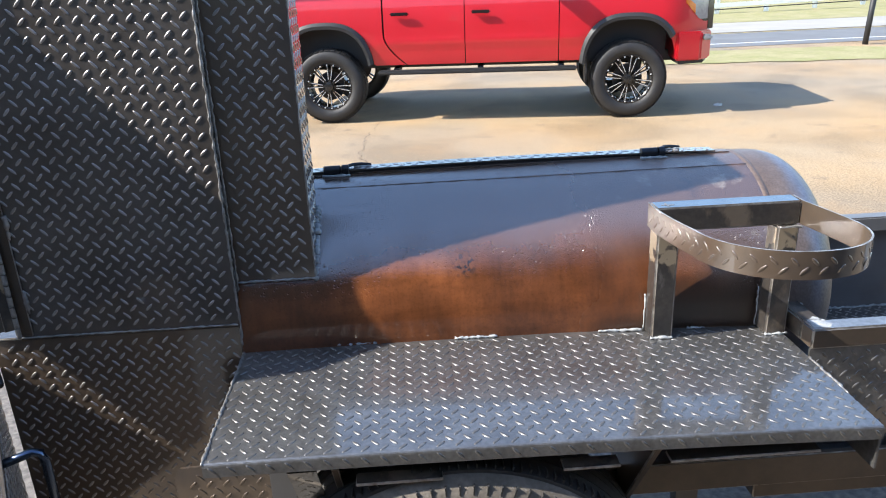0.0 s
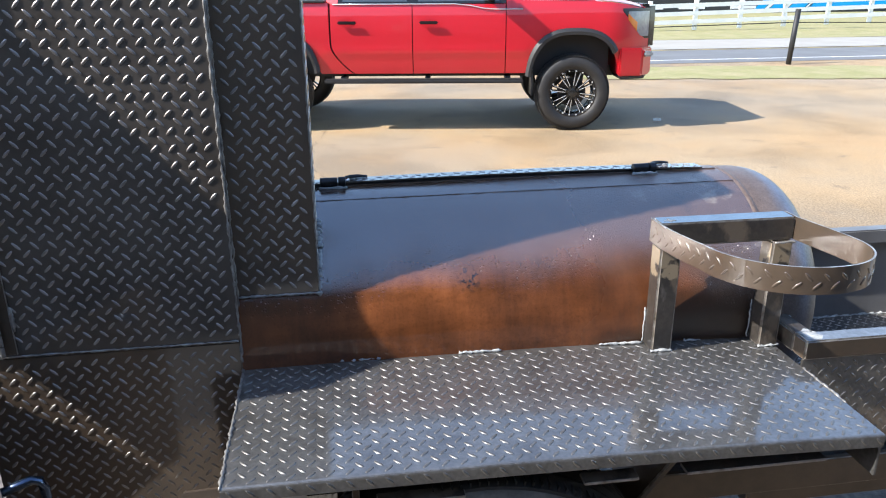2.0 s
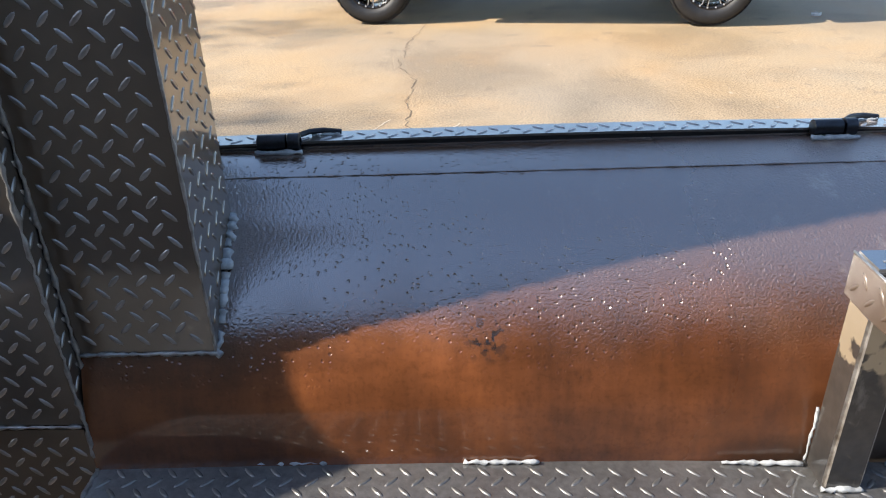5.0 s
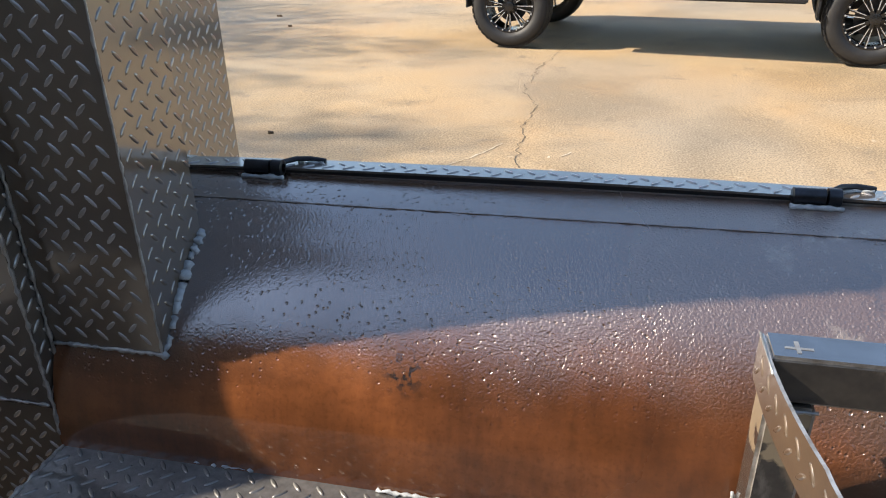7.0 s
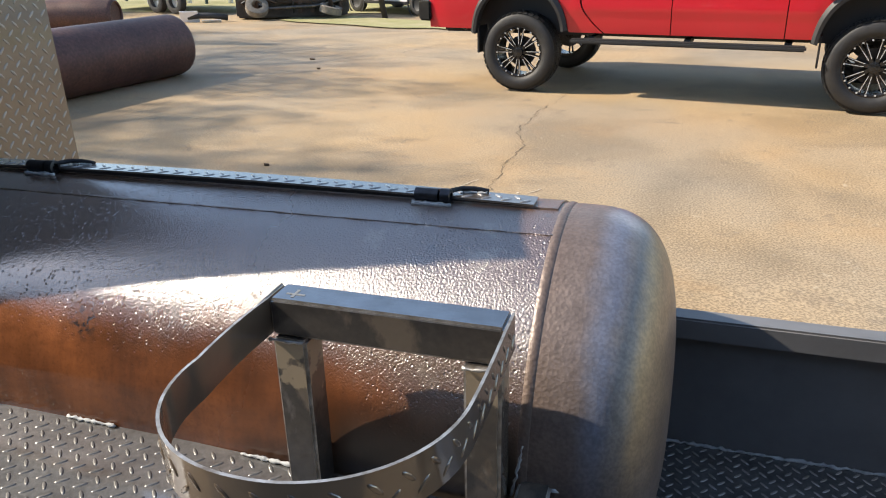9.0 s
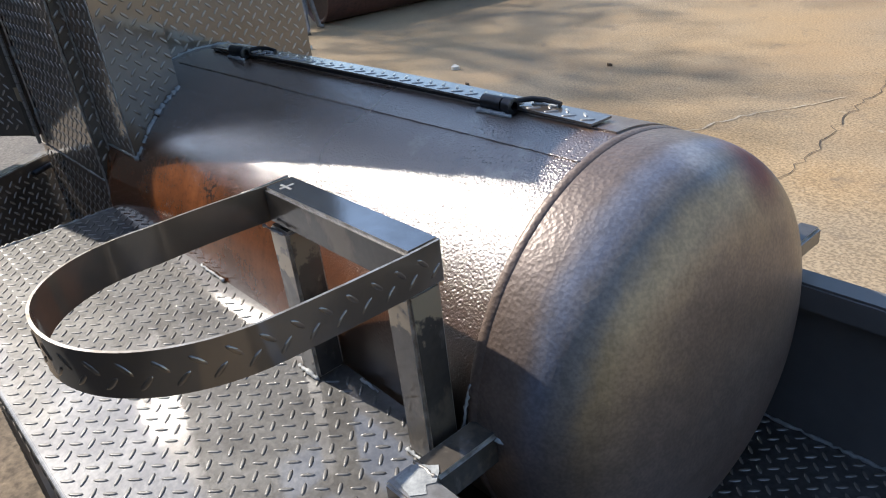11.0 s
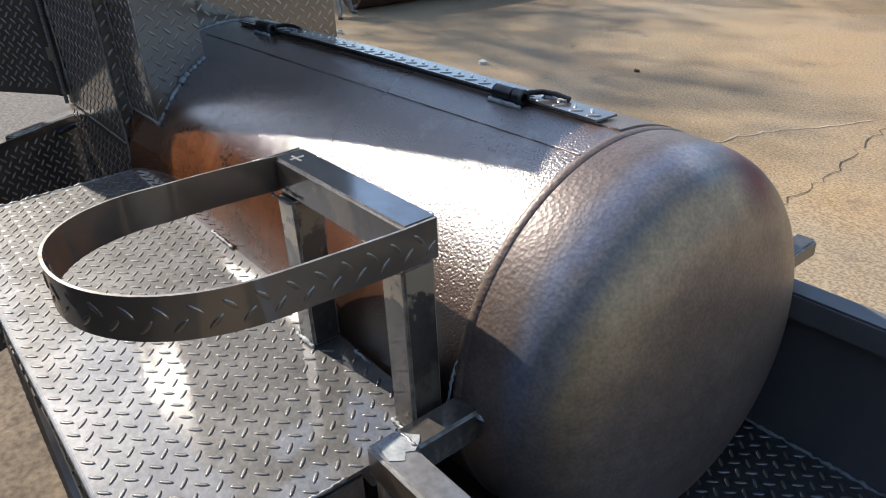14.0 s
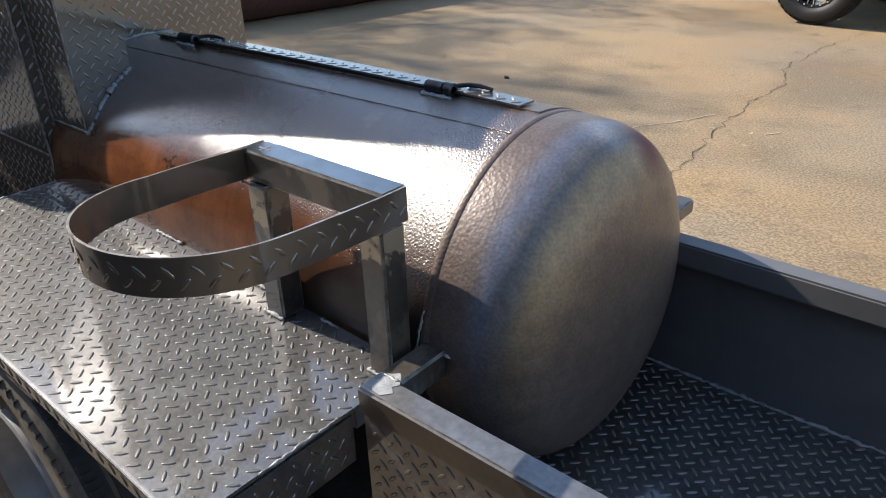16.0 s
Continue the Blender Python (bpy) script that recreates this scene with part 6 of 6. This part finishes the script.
post = thing("marker_post", "dark thin steel post in the grass strip", "post")
part("pole", sweep([(9.38, 15.3, 0), (9.43, 15.3, 1.13)], 0.055, 10), MATTE_BLACK, post)
cable = thing("guard_cable", "thin dark cable strung along the grass strip", "cable")
part("strand", sweep([(-2.0, 15.38, 0.78), (3.4, 15.38, 0.74), (9.4, 15.38, 0.86), (16.0, 15.38, 0.78), (24.0, 15.38, 0.85)], 0.011, 6), MATTE_BLACK, cable)
post = thing("marker_post", "dark leaning steel post in the grass", "post")
part("pole", sweep([(-7.1, 20.7, -0.34), (-7.62, 20.7, 2.4)], 0.08, 10), MATTE_BLACK, post)


def spare_tank():
    SHELL = material("brown_rust_shell", (0.12, 0.055, 0.04), 0.55, 0.1, (0.06, 0.03, 0.027), 1.6, 0.3, 40, fine=0.7)
    for a, b, r, label in (((-6.43, 6.05), (-5.86, 9.85), 0.40, "rusty brown steel cylinder lying on the concrete"), ((-14.6, 15.2), (-11.9, 15.9), 0.36, "pale rusty steel cylinder lying farther off")):
        t = thing("steel_tank", label, "tank", group="steel cylinders in the yard")
        d = Vector(b) - Vector(a)
        n = d.length
        prof = [(0.03, r - 0.06), (0.0, r - 0.03), (0, r - 0.012), (0.004, r), (n - 0.08, r), (n - 0.03, r - 0.012), (n, r - 0.05), (n - 0.01, r - 0.075), (n - 0.05, r - 0.08), (n - 0.055, 0.002)]
        part("tank_shell", turned(lathe(prof, "x", 64), pose(a[0], a[1], r + min(rise(*a[::-1]), rise(*b[::-1])), 0, 0, math.degrees(math.atan2(d.y, d.x)))), SHELL, t, smooth="auto")
        part("end_cap", turned(lathe([(0.02, 0.002), (0.02, r - 0.05)], "x", 48), pose(a[0], a[1], r + rise(*a[::-1]), 0, 0, math.degrees(math.atan2(d.y, d.x)))), SHELL, t)


spare_tank()


def stand():
    """A splayed grey steel stand by the end of the cylinder."""
    GREY = material("scuffed_grey_steel", (0.26, 0.26, 0.27), 0.6, 0.3, (0.10, 0.095, 0.09), 9, 0.3, 60)
    t = thing("steel_stand", "scuffed grey steel stand with splayed legs", "stand")
    x, y = -6.20, 5.76
    part("head_plate", box(x - 0.14, x + 0.14, y - 0.09, y + 0.09, 0.42, 0.50, 0.01), GREY, t)
    for dx, dy in ((-0.17, -0.1), (0.17, -0.1), (0.0, 0.16)):
        part("leg", sweep([(x + dx * 0.5, y + dy * 0.5, 0.45), (x + dx, y + dy, 0.03), (x + dx * 1.3, y + dy * 1.3, 0.012)], 0.028, 8), GREY, t)
    part("centre_tube", lathe([(0.18, 0.05), (0.62, 0.05)], "z", 16, None, (x, y, 0)), GREY, t)


stand()


def scrap():
    """A wrecked car lying on its side, its underbody to the yard."""
    rnd = random.Random(11)
    s = thing("wrecked_car", "wrecked car lying on its side, rusty underbody outwards", "scrap vehicle", pose(-11.1, 19.6, -0.30, 0, 0, 24))
    UNDER = material("dull_underbody", (0.10, 0.085, 0.07), 0.8, 0, (0.035, 0.032, 0.03), 2.5, 0.5, 10)
    TAN = material("dusty_tan_panel", (0.34, 0.27, 0.18), 0.75, 0, (0.2, 0.16, 0.11), 3)
    part("body_pan", prism([(0.0, 0.05), (0.0, 1.2), (0.25, 1.65), (2.9, 1.75), (3.1, 1.3), (3.12, 0.1), (2.9, 0.02)], "y", 0.25, 1.6, 0.05), UNDER, s)
    for k, (x0, x1, z0, z1) in enumerate(((0.35, 0.75, 0.95, 1.55), (1.55, 1.85, 0.5, 1.5), (2.3, 2.75, 0.55, 1.6))):
        part("floor_panel", box(x0, x1, 0.20, 0.25, z0, z1, 0.02), TAN if k != 1 else GREEN_PAINT, s)
    part("fuel_tank", box(1.0, 1.6, 0.02, 0.26, 0.45, 1.35, 0.06), GLOSS_BLACK, s)
    for z in (0.42, 1.38):
        part("frame_rail", box(0.1, 3.05, 0.10, 0.22, z, z + 0.12, 0.02), RUST, s)
    for x in (0.55, 1.72, 2.05, 2.85):
        part("cross_member", box(x, x + 0.11, 0.06, 0.20, 0.16, 1.6, 0.02), RUST, s)
    part("axle", sweep([(0.62, 0.0, 0.15), (0.62, -0.02, 1.7)], 0.06, 10), RUST, s)
    part("axle", sweep([(2.62, 0.0, 0.15), (2.62, -0.02, 1.7)], 0.06, 10), RUST, s)
    part("exhaust_pipe", sweep([(0.3, 0.02, 0.62), (0.9, -0.03, 0.30), (1.4, -0.03, 0.32), (2.2, -0.02, 0.34), (3.0, 0.05, 0.5)], 0.045, 8), TUBE, s)
    for x, z, tilt in ((0.62, 0.36, 40), (2.62, 0.24, 4)):
        part("wheel", turned(lathe([(-0.10, 0.15), (-0.11, 0.24), (-0.09, 0.31), (0.09, 0.31), (0.11, 0.24), (0.10, 0.15)], "z", 36, closed=True), pose(x, -0.12, z, tilt, 14, 0)), DUSTY_RUBBER, s, smooth="auto")
    for k in range(24):
        x, z = rnd.uniform(0.2, 3.0), rnd.uniform(0.3, 1.6)
        part("scrap_pipe", sweep([(x, 0.06, z), (x + rnd.uniform(-0.3, 0.3), 0.0, z + rnd.uniform(-0.1, 0.1)), (x + rnd.uniform(-0.5, 0.5), 0.08, max(0.1, z + rnd.uniform(-0.5, 0.5)))], rnd.uniform(0.012, 0.04), 6), rnd.choice((RUST, MATTE_BLACK, TUBE, TAN)), s)
    b = thing("scrap_heap", "bent bumper and panel scraps on the ground", "scrap", pose(-1.3, 2.2, -0.06))
    part("bumper", sweep([(-10.85, 16.7, -0.09), (-10.5, 16.75, -0.04), (-10.15, 16.9, -0.05), (-9.85, 17.1, -0.12)], 0.08, 8), MATTE_BLACK, b)
    part("white_panel", turned(box(0, 0.5, 0, 0.03, -0.03, 0.30, 0.01), pose(-11.0, 16.6, -0.20, 20, 0, 20)), SUV_WHITE, b)
    part("bent_sheet", turned(box(0, 0.5, 0, 0.03, 0.0, 0.12, 0.01), pose(-10.3, 16.55, -0.22, 50, 0, 30)), PAPER, b)
    g = thing("green_trailer", "dark green tube-sided utility trailer", "trailer", pose(-13.2, 21.5, -0.30, 0, 0, 165))
    for z in (0.55, 0.95, 1.4):
        part("rail", sweep([(0, 0, z), (5.5, 0, z)], 0.035, 8), GREEN_PAINT, g)
    for k in range(5):
        part("upright", box(0.05 + 1.3 * k, 0.13 + 1.3 * k, -0.04, 0.04, 0.3, 1.5, 0.01), GREEN_PAINT, g)
    part("bed", box(0, 5.5, -2.0, 0, 0.42, 0.50, 0.02), GREEN_PAINT, g)
    for x in (1.3, 2.2):
        w = part("wheel", turned(lathe([(-0.12, 0.2), (-0.12, 0.33), (-0.1, 0.36), (0.1, 0.36), (0.12, 0.33), (0.12, 0.2)], "y", 32, closed=True), pose(x, 0.16, 0.36)), RUBBER, g, smooth="auto")
        part("rim", lathe([(-0.04, 0.002), (-0.04, 0.17), (0.0, 0.2)], "y", 24, None, (x, 0.16, 0.36)), SILVER, w)
    part("dark_load", box(0.4, 5.0, -1.8, -0.2, 0.51, 1.7, 0.1), MATTE_BLACK, g)


scrap()


def crossover():
    """A white crossover parked beyond the grass edge, its nose towards the road."""
    at = pose(-8.95, 22.95, -0.32, 0, 0, -26.6)
    car = thing("parked_car", "white crossover car parked beyond the grass edge", "car", at)
    WB, W = 2.70, 1.84
    low = [(-0.88, 0.42), (-0.92, 0.75), (-0.84, 1.0), (2.35, 1.0), (3.25, 0.90), (3.52, 0.76), (3.56, 0.45), (3.45, 0.30), (3.08, 0.30)]
    for c in (WB, 0.0):
        low += [(c + 0.37 * math.cos(radians(a)), 0.33 + 0.37 * math.sin(radians(a))) for a in range(0, 181, 15)]
        low += [(c - 0.40, 0.30)] + ([(0.40, 0.30)] if c else [])
    part("body", prism(low, "y", 0.0, W, 0.03), SUV_WHITE, car, "white painted lower body")
    bm = bmesh.new()
    roof = [(-0.80, 1.0), (-0.55, 1.50), (-0.25, 1.62), (1.1, 1.64), (1.55, 1.56), (2.45, 1.0)]
    rings = [[bm.verts.new((x, y, 1.0 + (z - 1.0) * k)) for x, z in roof] for y, k in ((0.04, 0.0), (0.20, 0.94), (0.34, 1.0), (W - 0.34, 1.0), (W - 0.20, 0.94), (W - 0.04, 0.0))]
    for a, b in zip(rings, rings[1:]):
        for i in range(len(roof)):
            j = (i + 1) % len(roof)
            bm.faces.new((a[i], a[j], b[j], b[i]))
    bmesh.ops.recalc_face_normals(bm, faces=bm.faces)
    part("cabin", bm, SUV_WHITE, car, smooth="auto")
    for pts in ([(-0.42, 1.06), (-0.30, 1.42), (0.62, 1.46), (0.62, 1.06)], [(0.70, 1.06), (0.70, 1.46), (1.36, 1.42), (1.98, 1.06)]):
        bm = bmesh.new()
        a = [bm.verts.new((x, 0.032 + 0.16 * (z - 1.0) / 0.56, z)) for x, z in pts]
        b = [bm.verts.new((v.co.x, v.co.y + 0.03, v.co.z)) for v in a]
        bm.faces.new(a)
        for i in range(4):
            bm.faces.new((a[i], a[(i + 1) % 4], b[(i + 1) % 4], b[i]))
        bmesh.ops.recalc_face_normals(bm, faces=bm.faces)
        part("side_window", bm, GLASS, car)
    part("headlight", turned(box(-0.17, 0.17, -0.012, 0.02, -0.05, 0.05, 0.012), pose(3.24, 0.01, 0.76, 0, 6, 8)), LAMP, car, "dark narrow headlight")
    part("grille", box(3.545, 3.575, 0.40, W - 0.40, 0.48, 0.76, 0.015), GLOSS_BLACK, car, "black grille")
    part("lower_grille", box(3.50, 3.58, 0.20, W - 0.20, 0.32, 0.42, 0.015), MATTE_BLACK, car)
    part("sill_trim", box(0.42, 2.28, -0.012, 0.02, 0.27, 0.36, 0.01), MATTE_BLACK, car, "black sill trim")
    for c in (0.0, WB):
        part("arch_trim", lathe([(-0.012, 0.365), (-0.012, 0.41), (0.015, 0.41), (0.015, 0.365)], "y", 36, None, (c, 0, 0.33), closed=True), MATTE_BLACK, car, smooth="auto")
        for y in (0.11, W - 0.11):
            tyre = part("wheel", lathe([(-0.10, 0.21), (-0.10, 0.31), (-0.08, 0.335), (0.08, 0.335), (0.10, 0.31), (0.10, 0.21)], "y", 36, None, (c, y, 0.335), closed=True), RUBBER, car, smooth="auto")
            part("rim", lathe([(-0.05, 0.002), (-0.05, 0.06), (-0.075, 0.20), (-0.085, 0.215), (0.08, 0.215)], "y", 24, None, (c, y, 0.335)), MATTE_BLACK, tyre, smooth="auto")


crossover()


# ---- trees out of view that shade the yard, and the dark wood line behind the camera ----
def tree(x, y, h, spread, seed, clumps):
    rnd = random.Random(seed)
    t = thing("tree", "tall thin-leaved tree at the yard edge", "tree")
    bm = sweep([(x, y, 0), (x + 0.1, y, h * 0.3), (x - 0.1, y + 0.1, h * 0.6), (x, y, h * 0.9)], 0.16, 8)
    tips = []
    for k in range(26):
        z = h * rnd.uniform(0.4, 0.9)
        a, r = rnd.uniform(0, 6.28), spread * rnd.uniform(0.5, 1.0)
        e = Vector((x + r * math.cos(a), y + r * math.sin(a), z + rnd.uniform(0.2, 1.2)))
        sweep([(x, y, z - 0.5), ((x + e.x) / 2, (y + e.y) / 2, (z + e.z) / 2 + 0.2), e], 0.035, 5, bm)
        tips += [e, Vector(((x + e.x) / 2, (y + e.y) / 2, (z + e.z) / 2 + 0.2))]
    part("trunk", bm, BARK, t)
    verts, faces = [], []
    for k in range(clumps):
        c = rnd.choice(tips) + Vector([rnd.gauss(0, 0.45) for _ in range(3)])
        for _ in range(6):
            p = c + Vector([rnd.gauss(0, 0.16) for _ in range(3)])
            u = Vector([rnd.gauss(0, 1) for _ in range(3)]).normalized() * 0.07
            w = u.cross(Vector([rnd.gauss(0, 1) for _ in range(3)])).normalized() * 0.04
            i = len(verts)
            verts += [p - u, p + w, p + u, p - w]
            faces.append((i, i + 1, i + 2, i + 3))
    me = bpy.data.meshes.new("crown")
    me.from_pydata(verts, [], faces)
    me.materials.append(FOLIAGE)
    ob = new("crown", me)
    ob.parent = t


tree(-24.0, 3.2, 16.5, 4.0, 3, 2300)
tree(-23.0, 7.4, 15.5, 3.8, 5, 2300)
tree(-27.0, 10.2, 18.0, 4.4, 8, 2500)
for k in range(6):
    tree(-37.0 + 1.5 * (k % 2), -7.0 + 5.2 * k, 15.0 + 1.3 * (k % 3), 4.6, 20 + k, 2600)


def shop_wall():
    """The shaded workshop front behind the camera, with its straight eave."""
    SIDING = material("brown_metal_siding", (0.115, 0.098, 0.082), 0.6, 0.1, (0.085, 0.073, 0.062), 0.8, 0.2, 30)
    bm = box(-16, 16, -9, -1.0, 0, 2.9)
    tagged(part("wall_south", bm, SIDING), "brown metal-clad workshop wall in shade", "wall", kind="structure")
    bm = bmesh.new()
    for i in range(107):
        box(-16 + 0.3 * i, -15.96 + 0.3 * i, -1.0, -0.975, 0.0, 2.88, 0, bm)
    tagged(part("wall_rib", bm, SIDING), "pressed ribs of the metal wall", "wall", kind="structure")
    tagged(part("eave", box(-16.2, 16.2, -9.2, -0.75, 2.90, 3.02, 0.02), SIDING), "dark metal eave", "eave", kind="structure")


shop_wall()
